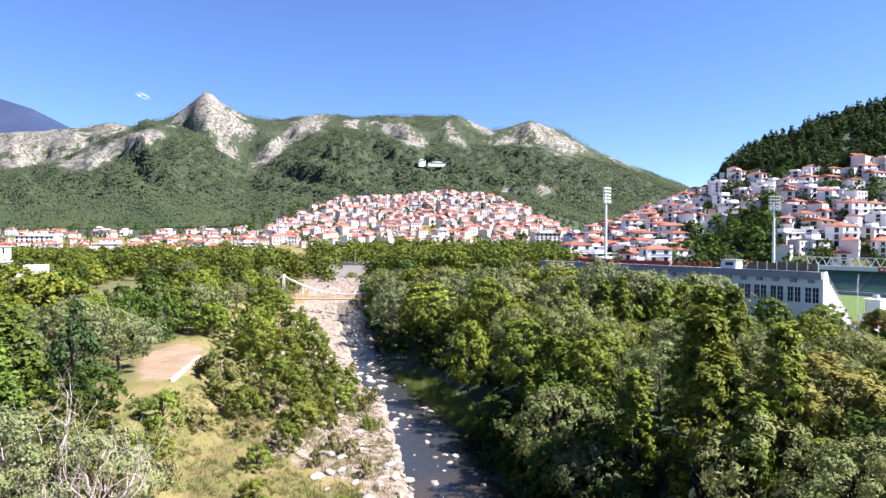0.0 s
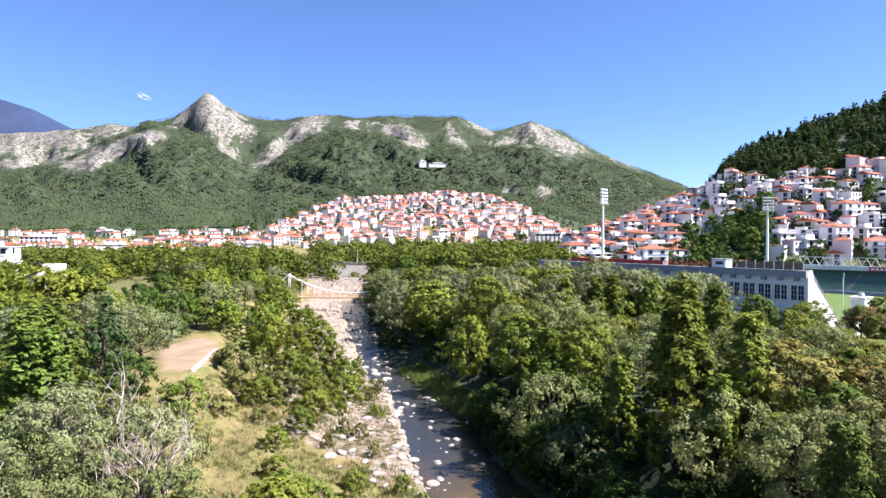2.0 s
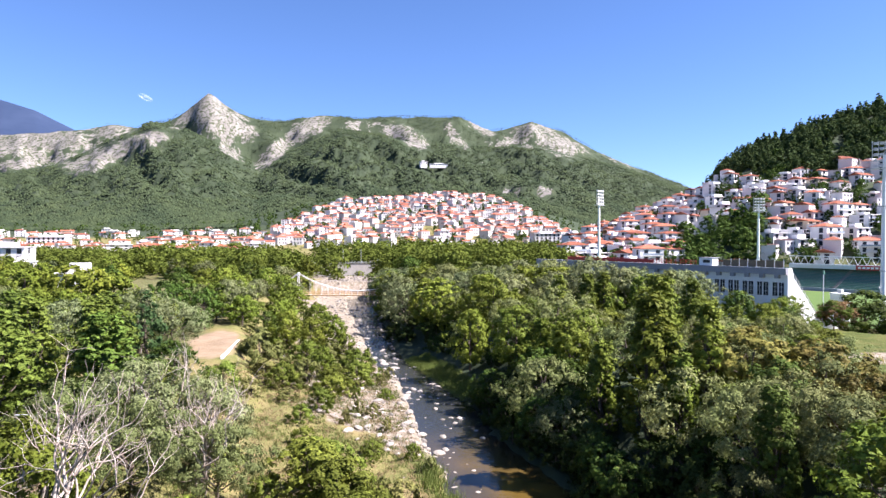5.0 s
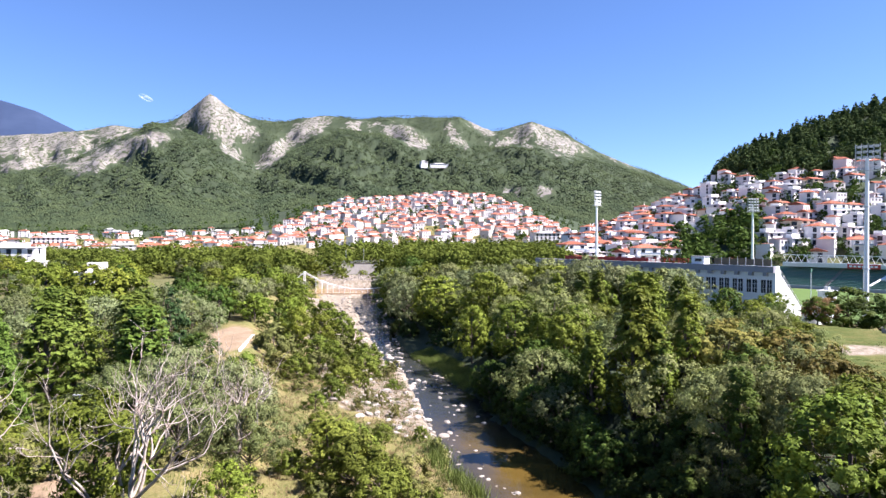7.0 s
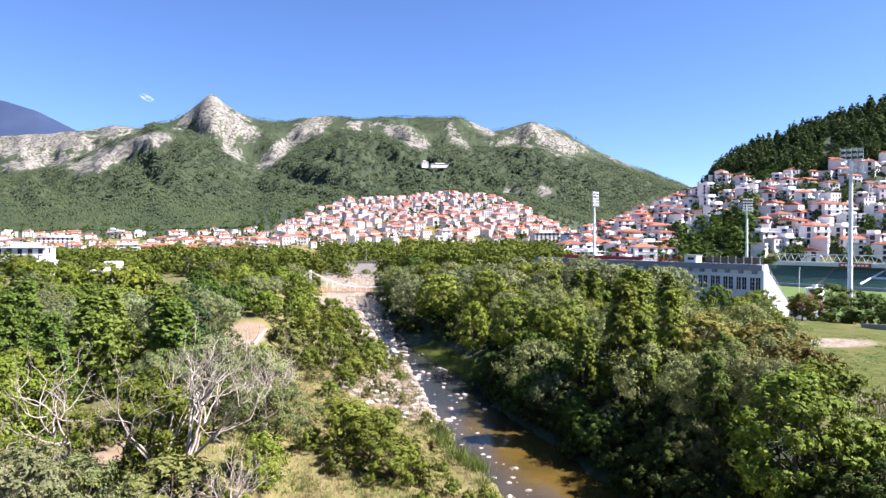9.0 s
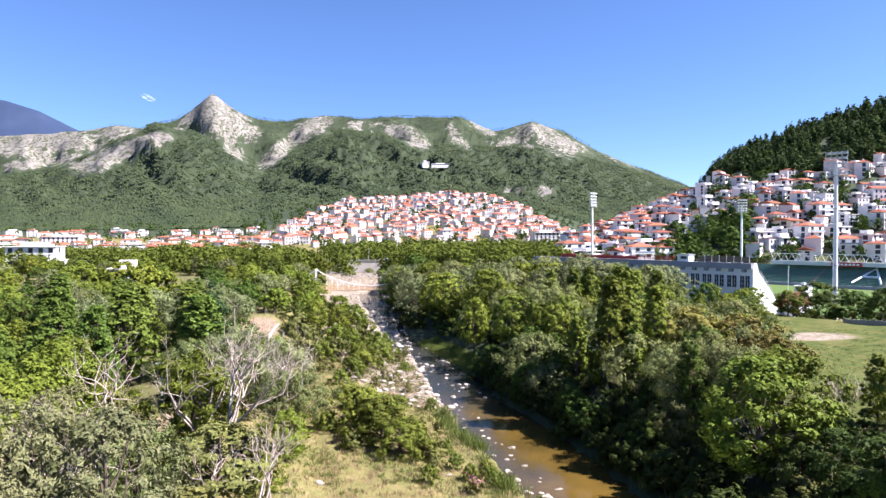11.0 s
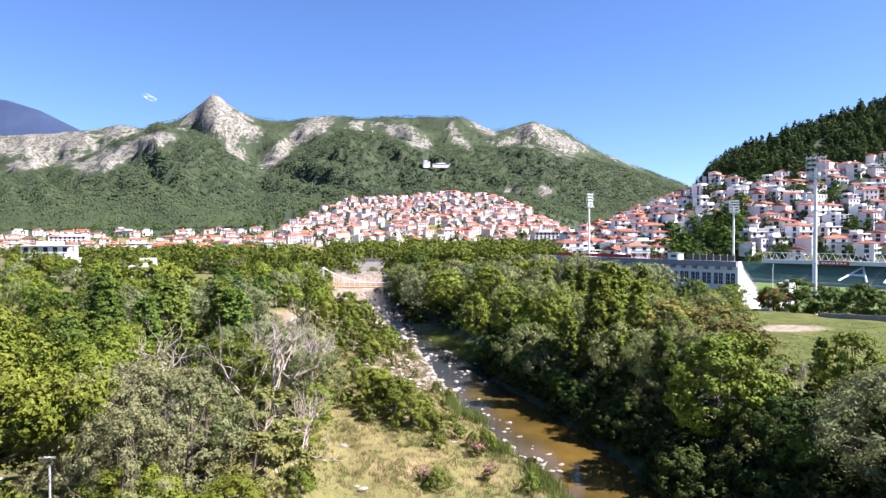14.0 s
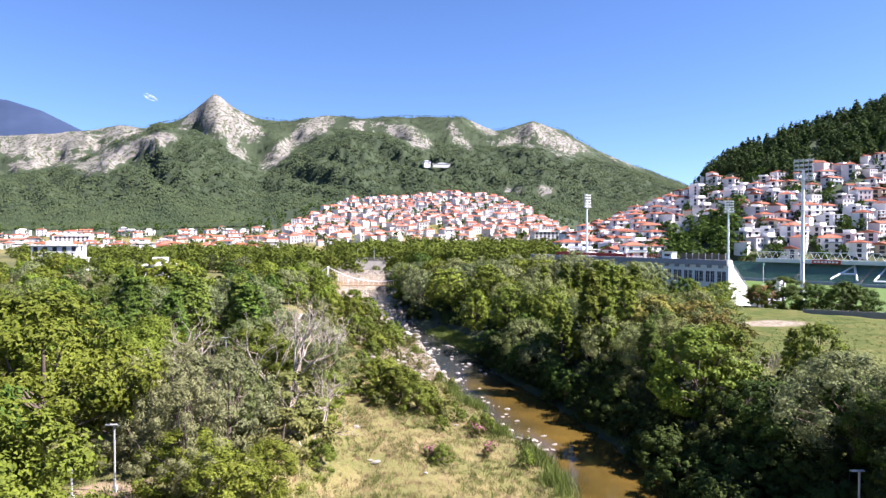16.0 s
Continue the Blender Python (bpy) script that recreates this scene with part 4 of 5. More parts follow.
while len(spots) < 900:      # trees filling the valley floor
    y = r.uniform(240, 700); x = r.uniform(-0.75, 0.30) * y
    s_, h_ = side(x, y)
    if abs(s_) - h_ > 3.5 and not (285 < y < 352 and -84 < x < -32) and not (y > 520 and -0.28 < x / y < 0.25) and not (x / y > 0.20 and y > 205) and not (y > 450 and x / y < -0.25 and r.random() < 0.75):
        h_ = r.uniform(7, 12) if x / y > -0.22 else r.uniform(6, 9)
        row = (412 + 32 * r.random() ** 0.7 if x / y > -0.2 else 420 + 28 * r.random() ** 0.7) if x / y > -0.45 else 430 + 20 * r.random()
        h_ = min(h_ * r.uniform(0.9, 2.0), max(3.0, CZ - (row - CY) / FX * y - float(land(x, y))))
        spots.append((x, y, h_, r.uniform(0.9, 1.4)))
joined("valley_trees", FARB, spots, "mixed green trees covering the valley floor", "woods", M["far_green"])

# forest on the far slopes
NF = 270000
fy = 1000 + 1600 * r.random(NF) ** 1.25; fa = r.uniform(-0.76, 0.43, NF); fx = fa * fy
fz = land(fx, fy)
bare = rock_cover(fx, fy, fz)
keep = (bare < 0.10 + 0.9 * r.random(NF) ** 4) & ~((fy < 1150) & (fa > -0.3) & (fa < 0.22)) & ~((np.abs(fx + 28) < 42) & (fy > 1565) & (fy < 1612))
size = np.where(bare > 0.1, r.uniform(1.5, 4, NF), r.uniform(3.4, 6.2, NF)) * np.where(fy > 2000, 0.8, 1)
spots = np.stack([fx, fy, size, r.uniform(0.8, 1.25, NF)], 1)[keep][:150000]
joined("mountain_forest", SPECK, spots, "dark green forest on the mountain slopes", "woods", M["far_needle"], True)

# ======================= stadium =======================
SM = Matrix(((SV[0], SU[0], 0, STAND[0]), (SV[1], SU[1], 0, STAND[1]), (0, 0, 1, 3.6), (0, 0, 0, 1)))   # stand frame: x across the pitch, y along the stand
TOP = 13.5


def main_stand():
    e = thing("grandstand", "grey concrete grandstand with white end wall and paired windows", "grandstand", SM)
    L = 76
    part("back_wall", bmbox(0, 0.4, 0.35, L, -1.5, TOP - 1.4), M["white_paint"], e, "pale painted back wall")
    part("fascia", bmbox(-0.9, 0.5, 0.0, L, TOP - 1.4, TOP), M["grey_paint"], e, "grey concrete parapet")
    part("ledge", bmbox(-1.0, -0.9, 0.1, L, TOP - 0.25, TOP - 0.05), M["grey_paint"], e)
    y = 1.6
    while y < L:
        part("corbel", bmbox(-0.85, 0.0, y, y + 0.9, TOP - 2.2, TOP - 1.4), M["grey_paint"], e); y += 3.4
    # end wall with a slope along the seats
    for nm, y0, y1 in (("end_wall", 0.0, 0.35), ("far_wall", L, L + 0.35)):
        bm = bmesh.new()
        prof = [(0.0, -1.5), (15, -1.5), (15, 1.6), (12.8, 2.2), (2.2, TOP - 2.0), (1.6, TOP), (0.0, TOP)] if y0 == 0 else [(0.0, -1.5), (15, -1.5), (15, 1.6), (2.0, TOP - 0.4), (0.0, TOP - 0.4)]
        a = [bm.verts.new((x, y0, z)) for x, z in prof]; b_ = [bm.verts.new((x, y1, z)) for x, z in prof]
        bm.faces.new(a); bm.faces.new(b_[::-1])
        for i in range(len(a)):
            j = (i + 1) % len(a); bm.faces.new((a[i], b_[i], b_[j], a[j]))
        part(nm, bm, M["white_paint"], e, "white rendered end wall")
    # stepped seating
    n = 16
    for i in range(n):
        x0 = 1.0 + i * 0.85; part("step", bmbox(x0, x0 + 0.85, 0.4, L - 0.1, -1.5, TOP - 1.4 - i * (TOP - 3.0) / n), M["concrete"], e)
    for i in range(n):
        part("bench", bmbox(1.1 + i * 0.85, 1.5 + i * 0.85, 0.8, L - 0.6, TOP - 1.39 - i * (TOP - 3.0) / n, TOP - 1.05 - i * (TOP - 3.0) / n), M["seats"], e, "green plastic seats")
    # railing down the end wall
    for i in range(9):
        f = i / 8; x = 2.4 + 10.4 * f; z = TOP - 2.1 + (2.2 - TOP + 2.0) * f
        part("rail_post", bmbox(x - 0.04, x + 0.04, 0.1, 0.2, z, z + 1.15), M["steel"], e)
    for dz in (0.6, 1.12):
        part("rail", tube_bm([(2.4, 0.15, TOP - 2.1 + dz), (12.8, 0.15, 2.1 + dz)], 0.05), M["steel"], e)
    # paired windows
    y = 0.75
    for k in range(20):
        for j in range(2):
            w = part("window", bmbox(-0.05, 0.02, y + j * 1.4, y + j * 1.4 + 1.2, 7.5, 10.4), M["glass_dark"], e)
            for t in (0, 1, 2):
                part("bar", bmbox(-0.09, -0.05, y + j * 1.4 + t * 0.57, y + j * 1.4 + t * 0.57 + 0.06, 7.5, 10.4), M["white_paint"], w)
            for t in (1, 2):
                part("bar", bmbox(-0.085, -0.05, y + j * 1.4, y + j * 1.4 + 1.2, 7.5 + t * 0.97, 7.56 + t * 0.97), M["white_paint"], w)
        y += 3.4
    return e


main_stand()


def at_stand(x, y, z=0.0, turn=0.0):
    return SM @ pose(x, y, z, 0, 0, turn)


# on the stand's flat top: red railing, screen panels, white cabin
red = thing("railing", "red painted steel railing along the top of the stand", "railing", at_stand(0.2, 22, TOP))
for i in range(31):
    part("post", bmbox(-0.05, 0.05, i * 1.4 - 0.05, i * 1.4 + 0.05, 0, 1.15), M["red_paint"], red)
for z in (0.35, 0.75, 1.12):
    part("rail", bmbox(-0.04, 0.04, 0, 42, z, z + 0.09), M["red_paint"], red)
part("panel", bmbox(-0.02, 0.02, 12, 42, 0.1, 1.0), M["red_paint"], red)
scr = thing("screen_fence", "rusty brown panel fence on the stand roof", "fence", at_stand(0.1, 1.0, TOP))
for i in range(7):
    part("panel", bmbox(-0.04, 0.04, i * 2.0 + 0.1, i * 2.0 + 1.9, 0.1, 1.5 + 0.1 * (i % 2)), M["wood"], scr)
    part("post", bmbox(-0.06, 0.06, i * 2.0 - 0.05, i * 2.0 + 0.05, 0, 1.8), M["steel"], scr)
cab = thing("roof_cabin", "small white cabin on top of the stand", "cabin", at_stand(0.6, 17.5, TOP))
part("body", bmbox(-0.8, 1.6, 0, 3.4, 0, 1.7), M["white_paint"], cab)
part("roof", bmbox(-1.0, 1.8, -0.2, 3.6, 1.7, 1.85), M["grey_paint"], cab)
part("window", bmbox(-0.85, -0.8, 0.6, 2.4, 0.6, 1.3), M["glass_dark"], cab)


def far_stand():
    e = thing("covered_stand", "covered stand with green seats and a white roof truss", "grandstand", at_stand(0, 0))
    y0, y1 = -75, 66.0
    n = 14
    for i in range(n):
        part("step", bmbox(119 + i * 1.15, 119 + (i + 1) * 1.15, y0, y1 + 30, -1.5, 0.9 + i * 0.5), M["concrete"], e)
    for i in range(n):
        part("bench", bmbox(119.2 + i * 1.15, 119.75 + i * 1.15, y0 + 0.4, y1 + 29.6, 0.91 + i * 0.5, 1.3 + i * 0.5), M["seats"], e, "green plastic seats")
    part("front_wall", bmbox(118.4, 118.8, y0, y1 + 30, -1.5, 1.3), M["blue_grey"], e, "blue-grey front wall")
    part("back_wall", bmbox(135.2, 135.6, y0, y1, -1.5, 9.6), M["blue_grey"], e)
    part("roof", bmbox(129, 138, y0, y1, 8.7, 9.0), M["steel"], e, "pale metal roof sheet")
    part("fascia", bmbox(128.8, 129.0, y0, y1, 8.1, 9.6), M["steel"], e, "pale metal fascia")
    for z in (9.75, 12.8):
        part("chord", tube_bm([(129.2, y0, z), (129.2, y1, z)], 0.14), M["white_paint"], e)
    k = 0
    y = y0
    while y < y1:
        a = (129.2, y, 9.75 if k % 2 else 12.8); b_ = (129.2, min(y + 1.5, y1), 12.8 if k % 2 else 9.75)
        part("brace", tube_bm([a, b_], 0.09, 4), M["white_paint"], e)
        y += 1.5; k += 1
    for i in range(15):
        yy = y0 + 2 + i * 9.4
        part("column", bmbox(134.3, 134.7, yy, yy + 0.4, 7, 8.7), M["steel"], e)
    # pale stripes of seats that form broad letters
    for pts in (((121, 30), (133, 26)), ((133, 26), (121, 20)), ((126, 28.4), (126, 23)), ((121, 14), (133, 14)), ((133, 14), (133, 6)), ((133, 6), (121, 6)), ((121, 6), (121, 14))):
        (xa, ya), (xb, yb) = pts
        za, zb = 1.35 + (xa - 119) / 1.15 * 0.5, 1.35 + (xb - 119) / 1.15 * 0.5
        part("pale_stripe", tube_bm([(xa, ya, za), (xb, yb, zb)], 0.45, 4), M["white_paint"], e, "pale seats set in a broad stripe")
    for yy in (44, 18, -8, -34):
        bm = bmesh.new()
        for i in range(n):
            box(bm, 119 + i * 1.15, 119 + (i + 1) * 1.15, yy, yy + 1.2, 0.8, 1.36 + i * 0.5)
        part("aisle", bm, M["concrete"], e)
    ban = part("banner", bmbox(128.6, 128.75, 29.5, 41, 8.0, 9.7), M["red_paint"], e, "red banner with white bars")
    for i in range(7):
        part("bar", bmbox(128.55, 128.6, 30.5 + i * 1.45, 31.5 + i * 1.45, 8.5, 9.2), M["white_paint"], ban)


far_stand()
end_ = thing("end_terrace", "low green-seated terrace behind the goal", "grandstand", at_stand(0, 0))
for i in range(8):
    part("step", bmbox(20, 117, 97 + i * 0.9, 97.9 + i * 0.9, -1.0, 1.0 + i * 0.55), M["concrete"], end_)
    part("bench", bmbox(20.5, 116.5, 97.2 + i * 0.9, 97.6 + i * 0.9, 1.0 + i * 0.55, 1.4 + i * 0.55), M["seats"], end_)
pit = new("pitch", mesh_np("pitch", [(20, -70, 0.06), (116, -70, 0.06), (116, 96, 0.06), (20, 96, 0.06)], [(0, 1, 2, 3)], M["turf"]))
pit.matrix_basis = SM
tagged(pit, "mown green football pitch", "pitch", kind="structure")


def mast(x, y, top, name="floodlight_mast"):
    g = float(land(x, y))
    e = thing(name, "tall white stadium floodlight mast with lamp frame", "floodlight", group="floodlight masts")
    cx, cy = STAND[0] + 65 * SV[0], STAND[1] + 65 * SV[1]
    e.matrix_basis = Matrix.Translation((x, y, g)) @ Matrix.Rotation(math.atan2(cy - y, cx - x) - math.pi / 2, 4, 'Z')
    hgt = top - g
    v, f = tube([(0, 0, -0.5), (0, 0, hgt * 0.33), (0, 0, hgt * 0.66), (0, 0, hgt - 3)], [0.62, 0.5, 0.42, 0.33], 12)
    mpart("pole", mesh_np("pole", v, f, M["white_paint"], True), e)
    for z in (hgt * 0.12, hgt * 0.33, hgt * 0.66):
        v, f = tube([(0, 0, z), (0, 0, z + 0.25)], [0.68, 0.68], 12)
        mpart("collar", mesh_np("collar", v, f, M["steel"]), e)
    z0 = hgt - 5.6
    part("platform", bmbox(-2.6, 2.6, -0.4, 0.9, z0 - 0.15, z0), M["steel"], e)
    part("platform_rail", tube_bm([(-2.6, 0.9, z0 + 1), (2.6, 0.9, z0 + 1)], 0.05), M["steel"], e)
    for i in range(5):
        part("upright", bmbox(-2.2 + i * 1.1 - 0.06, -2.2 + i * 1.1 + 0.06, 0.3, 0.42, z0, hgt), M["steel"], e)
    for k in range(5):
        zz = z0 + 0.5 + k * 1.15
        part("crossbar", bmbox(-2.3, 2.3, 0.3, 0.42, zz - 0.06, zz + 0.06), M["steel"], e)
        for i in range(4):
            lx = -1.65 + i * 1.1
            lamp = part("lamp", bmbox(lx - 0.33, lx + 0.33, 0.44, 0.75, zz - 0.28, zz + 0.28, m=None), M["steel"], e)
            part("lens", bmbox(lx - 0.28, lx + 0.28, 0.75, 0.77, zz - 0.23, zz + 0.23), M["white_paint"], lamp)
    return e


mast(56.8, 229, 41.3)
mast(124.5, 247, 39.6)
mast(88.4, 118.5, 43.3)
kio = thing("kiosk", "small white block building beside the stand", "building", at_stand(28, 2, 0))
part("body", bmbox(-1.7, 1.7, -1.5, 1.5, -0.5, 6.6), M["white_paint"], kio)
part("roof", bmbox(-1.9, 1.9, -1.7, 1.7, 6.6, 6.85), M["white_paint"], kio)
part("tank", bmbox(-0.5, 0.5, -0.5, 0.5, 6.85, 7.7), M["steel"], kio)
flag = thing("flagpole", "thin white pole beside the pitch", "pole", at_stand(24, 4, 0))
part("pole", tube_bm([(0, 0, 0), (0, 0, 11.5)], 0.09), M["white_paint"], flag)
part("head", bmbox(-0.25, 0.25, -0.15, 0.15, 11.3, 12.2), M["seats"], flag)
stp = thing("outer_stair", "white concrete stair flight at the stand's end", "stairs", at_stand(13, -3, 0))
for i in range(12):
    part("step", bmbox(i * 0.5, i * 0.5 + 0.52, 0, 2.2, -0.5, 4.6 - i * 0.36), M["white_paint"], stp)
part("parapet", bmbox(0, 6, -0.2, 0, -0.5, 5.0), M["white_paint"], stp)
wal = thing("perimeter_wall", "concrete wall round the stadium ground", "wall", pose(75, 93, 3.2, 0, 0, -27), kind="")
for i in range(7):
    part("panel", bmbox(i * 5.0, i * 5.0 + 4.9, 0, 0.25, -0.5, 4.4), M["concrete"], wal)
    part("pier", bmbox(i * 5.0 - 0.12, i * 5.0 + 0.12, -0.12, 0.37, -0.5, 4.7), M["concrete"], wal)

# ======================= footbridge, river wall, road bridge =======================
def footbridge():
    y, zl = 190.0, 5.7
    e = thing("suspension_footbridge", "white suspension footbridge with orange deck rails over the river", "bridge", pose(0, y, 0))
    x0, x1 = -46.0, -9.0
    part("deck", bmbox(x0, x1, -0.9, 0.9, zl - 0.3, zl), M["orange_paint"], e, "weathered orange deck")
    for yy in (-0.9, 0.9):
        for z in (0.35, 0.7, 1.1):
            part("handrail", tube_bm([(x0, yy, zl + z), (x1, yy, zl + z)], 0.05, 4), M["orange_paint"], e)
        pts = []
        for i in range(21):
            x = x0 + (x1 - x0) * i / 20; u = (i - 10) / 10
            pts.append((x, yy, zl + 1.3 + 5.4 * u * u))
        part("cable", tube_bm(pts, 0.08, 5), M["plaster"], e)
        for i in range(2, 19):
            part("hanger", bmbox(pts[i][0] - 0.03, pts[i][0] + 0.03, yy - 0.05, yy + 0.05, zl - 0.1, pts[i][2]), M["white_paint"], e)
        part("backstay", tube_bm([(x0, yy, 12.4), (x0 - 8, yy, 6.4)], 0.12, 5), M["white_paint"], e)
        part("backstay", tube_bm([(x1, yy, 12.4), (x1 + 8, yy, 6.4)], 0.12, 5), M["white_paint"], e)
    for x in (x0, x1):
        for sgn in (-1, 1):
            part("tower_leg", tube_bm([(x, sgn * 1.9, -0.5), (x, sgn * 0.9, 12.5)], 0.15, 6), M["plaster"], e)
        part("tower_beam", bmbox(x - 0.2, x + 0.2, -1.0, 1.0, 12.2, 12.6), M["white_paint"], e)
        part("tower_beam", bmbox(x - 0.18, x + 0.18, -1.4, 1.4, zl - 0.65, zl - 0.35), M["white_paint"], e)


footbridge()
rw = thing("river_wall", "pale concrete river wall with a fence on top", "wall", pose(-38.9, 350, 0))
bm = bmesh.new()
box(bm, -38, 0, 0, 0.8, 0.5, 9.0)
for v in bm.verts:
    if v.co.z < 2:
        v.co.y -= 3.5; v.co.x += 1.6 if v.co.x > -10 else 0
part("wall", bm, M["old_concrete"], rw)
part("coping", bmbox(-38, 0.3, -0.25, 0.9, 9.0, 9.3), M["old_concrete"], rw)
for i in range(14):
    part("post", bmbox(-37 + i * 2.8, -36.9 + i * 2.8, 0.2, 0.3, 9.3, 10.5), M["steel"], rw)
for z in (9.8, 10.45):
    part("rail", tube_bm([(-37.5, 0.25, z), (0, 0.25, z)], 0.05, 4), M["steel"], rw)
for px_ in (-27, -18, -8):
    lp = thing("street_lamp", "slim grey street lamp on the river wall", "street lamp", pose(-38.9 + px_, 352, 9.2), group="river wall lamps")
    part("pole", tube_bm([(0, 0, 0), (0, 0, 7.5), (0, -0.3, 7.9), (0, -1.6, 8.1)], 0.09), M["steel"], lp)
    part("head", bmbox(-0.18, 0.18, -2.3, -1.5, 8.0, 8.18), M["steel"], lp)
rb = thing("road_bridge", "concrete road bridge with white railings", "bridge", pose(-38.9, 352, 0))
part("deck", bmbox(1, 34, 0, 9, 8.6, 9.5), M["concrete"], rb)
part("pier", bmbox(14, 15.2, 1, 8, 0, 8.6), M["concrete"], rb)
for i in range(17):
    part("baluster", bmbox(1 + i * 2.0, 1.35 + i * 2.0, 0, 0.2, 9.5, 11.0), M["white_paint"], rb)
for z in (10.1, 10.9):
    part("rail", bmbox(1, 34, 0.02, 0.18, z, z + 0.18), M["white_paint"], rb)

# ======================= houses =======================
def hip_roof(w, d, over, z, rise):
    bm = bmesh.new()
    X, Y = w / 2 + over, d / 2 + over
    low = [bm.verts.new(p) for p in ((-X, -Y, z), (X, -Y, z), (X, Y, z), (-X, Y, z))]
    eave = [bm.verts.new((p.co.x, p.co.y, z + 0.22)) for p in low]
    rl = max(X - Y, 0.4)
    ra, rb_ = bm.verts.new((-rl, 0, z + 0.22 + rise)), bm.verts.new((rl, 0, z + 0.22 + rise))
    bm.faces.new(low[::-1])
    for i in range(4):
        bm.faces.new((low[i], low[(i + 1) % 4], eave[(i + 1) % 4], eave[i]))
    bm.faces.new((eave[0], eave[1], rb_, ra)); bm.faces.new((eave[1], eave[2], rb_)); bm.faces.new((eave[2], eave[3], ra, rb_)); bm.faces.new((eave[3], eave[0], ra))
    return bm


def gable_roof(w, d, over, z, rise):
    bm = bmesh.new()
    X, Y = w / 2 + over, d / 2 + over
    a = [bm.verts.new(p) for p in ((-X, -Y, z), (X, -Y, z), (X, Y, z), (-X, Y, z), (-X, -Y, z + 0.2), (X, -Y, z + 0.2), (X, Y, z + 0.2), (-X, Y, z + 0.2), (-X, 0, z + rise), (X, 0, z + rise))]
    for f in ((3, 2, 1, 0), (0, 1, 5, 4), (2, 3, 7, 6), (4, 5, 9, 8), (6, 7, 8, 9), (1, 2, 6, 9, 5), (3, 0, 4, 8, 7)):
        bm.faces.new([a[i] for i in f])
    return bm


def house(w, d, floors, wall="plaster", roof="hip", detail=True, balconies=True, label="", seed=0):
    """A house on its own pivot, front towards -y."""
    r = random.Random(seed)
    e = thing("house", label, "house", group="houses of the town")
    H = floors * 3.0
    part("wall", bmbox(-w / 2, w / 2, -d / 2, d / 2, -7, H), M[wall], e)
    if roof == "hip":
        part("roof", hip_roof(w, d, 0.4, H, d * 0.2), M["roof"], e, "terracotta tiled roof")
    elif roof == "gable":
        part("roof", gable_roof(w, d, 0.5, H, d * 0.24), M["roof"], e, "terracotta tiled roof")
    else:
        part("roof", bmbox(-w / 2 - 0.5, w / 2 + 0.5, -d / 2 - 0.9, d / 2 + 0.3, H, H + 0.25), M["plaster"], e, "flat white roof slab")
        part("parapet", bmbox(-w / 4, w / 4, -d / 6, d / 4, H + 0.25, H + 2.2), M["plaster"], e)
    if roof != "flat":
        part("chimney", bmbox(w * 0.2, w * 0.2 + 0.7, 0.6, 1.3, H, H + d * 0.2 + 1.4), M[wall], e)
    if detail:
        win = bpy.data.meshes.new("window")
        bm = bmesh.new(); box(bm, -0.95, 0.95, -0.05, 0.0, -1.3, 0.85); box(bm, -1.05, 1.05, -0.12, 0.0, 0.85, 1.0); box(bm, -0.05, 0.05, -0.08, -0.05, -0.95, 0.85)
        bm.to_mesh(win); bm.free(); win.materials.append(M["glass_dark"])
        for f in range(floors):
            n = max(2, int(w / 4.2))
            for i in range(n):
                x = (i + 0.5 - n / 2) * w / n
                mpart("window", win, e, at=pose(x, -d / 2, f * 3 + 1.5))
            mpart("window", win, e, at=pose(-w / 2, -d * 0.15, f * 3 + 1.5, 0, 0, -90))
            mpart("window", win, e, at=pose(w / 2, -d * 0.12, f * 3 + 1.5, 0, 0, 90))
            if balconies and f:
                bw = w * (0.9 if r.random() < 0.5 else 0.5)
                bal = part("balcony", bmbox(-bw / 2, bw / 2, -d / 2 - 1.3, -d / 2, f * 3 - 0.12, f * 3 + 0.08), M["plaster"], e)
                part("balustrade", bmbox(-bw / 2, bw / 2, -d / 2 - 1.3, -d / 2 - 1.22, f * 3 + 0.1, f * 3 + 1.0), M["blue_grey"] if r.random() < 0.4 else M[wall], bal)
    else:
        for f in range(floors):
            for i in (-1, 1):
                part("window", bmbox(i * w * 0.27 - 0.7, i * w * 0.27 + 0.7, -d / 2 - 0.05, -d / 2, f * 3 + 0.8, f * 3 + 2.3), M["glass_dark"], e)
    return e


LBL = "white plastered house with terracotta hip roof on the hillside"
HOUSES = [house(9.5, 8, 2, "plaster", "hip", label=LBL, seed=1), house(11, 8.5, 3, "plaster", "hip", label="three-storey white house with balconies and tiled roof", seed=2), house(8.5, 7.5, 2, "cream", "gable", label="cream house with gabled terracotta roof", seed=3),
          house(11, 9, 3, "plaster", "flat", label="white flat-roofed apartment block with balconies", seed=4), house(10, 8, 2, "plaster", "flat", label="white two-storey house with flat roof terrace", seed=5), house(8, 7, 2, "plaster", "gable", label="small white house with gabled tiled roof", seed=6),
          house(13, 8, 2, "plaster", "gable", label="wide white house with low tiled roof", seed=7)]
TINY = [house(12, 9, 2, "town_plaster", "hip", False, False, "small white town house with tiled roof", 11), house(10, 9, 3, "town_plaster", "hip", False, False, "tall white town house with tiled roof", 12), house(13, 9, 2, "cream", "gable", False, False, "cream town house with tiled roof", 13),
        house(11, 10, 3, "town_plaster", "flat", False, False, "white flat-roofed town house", 14)]
placed = []
first_use = set()


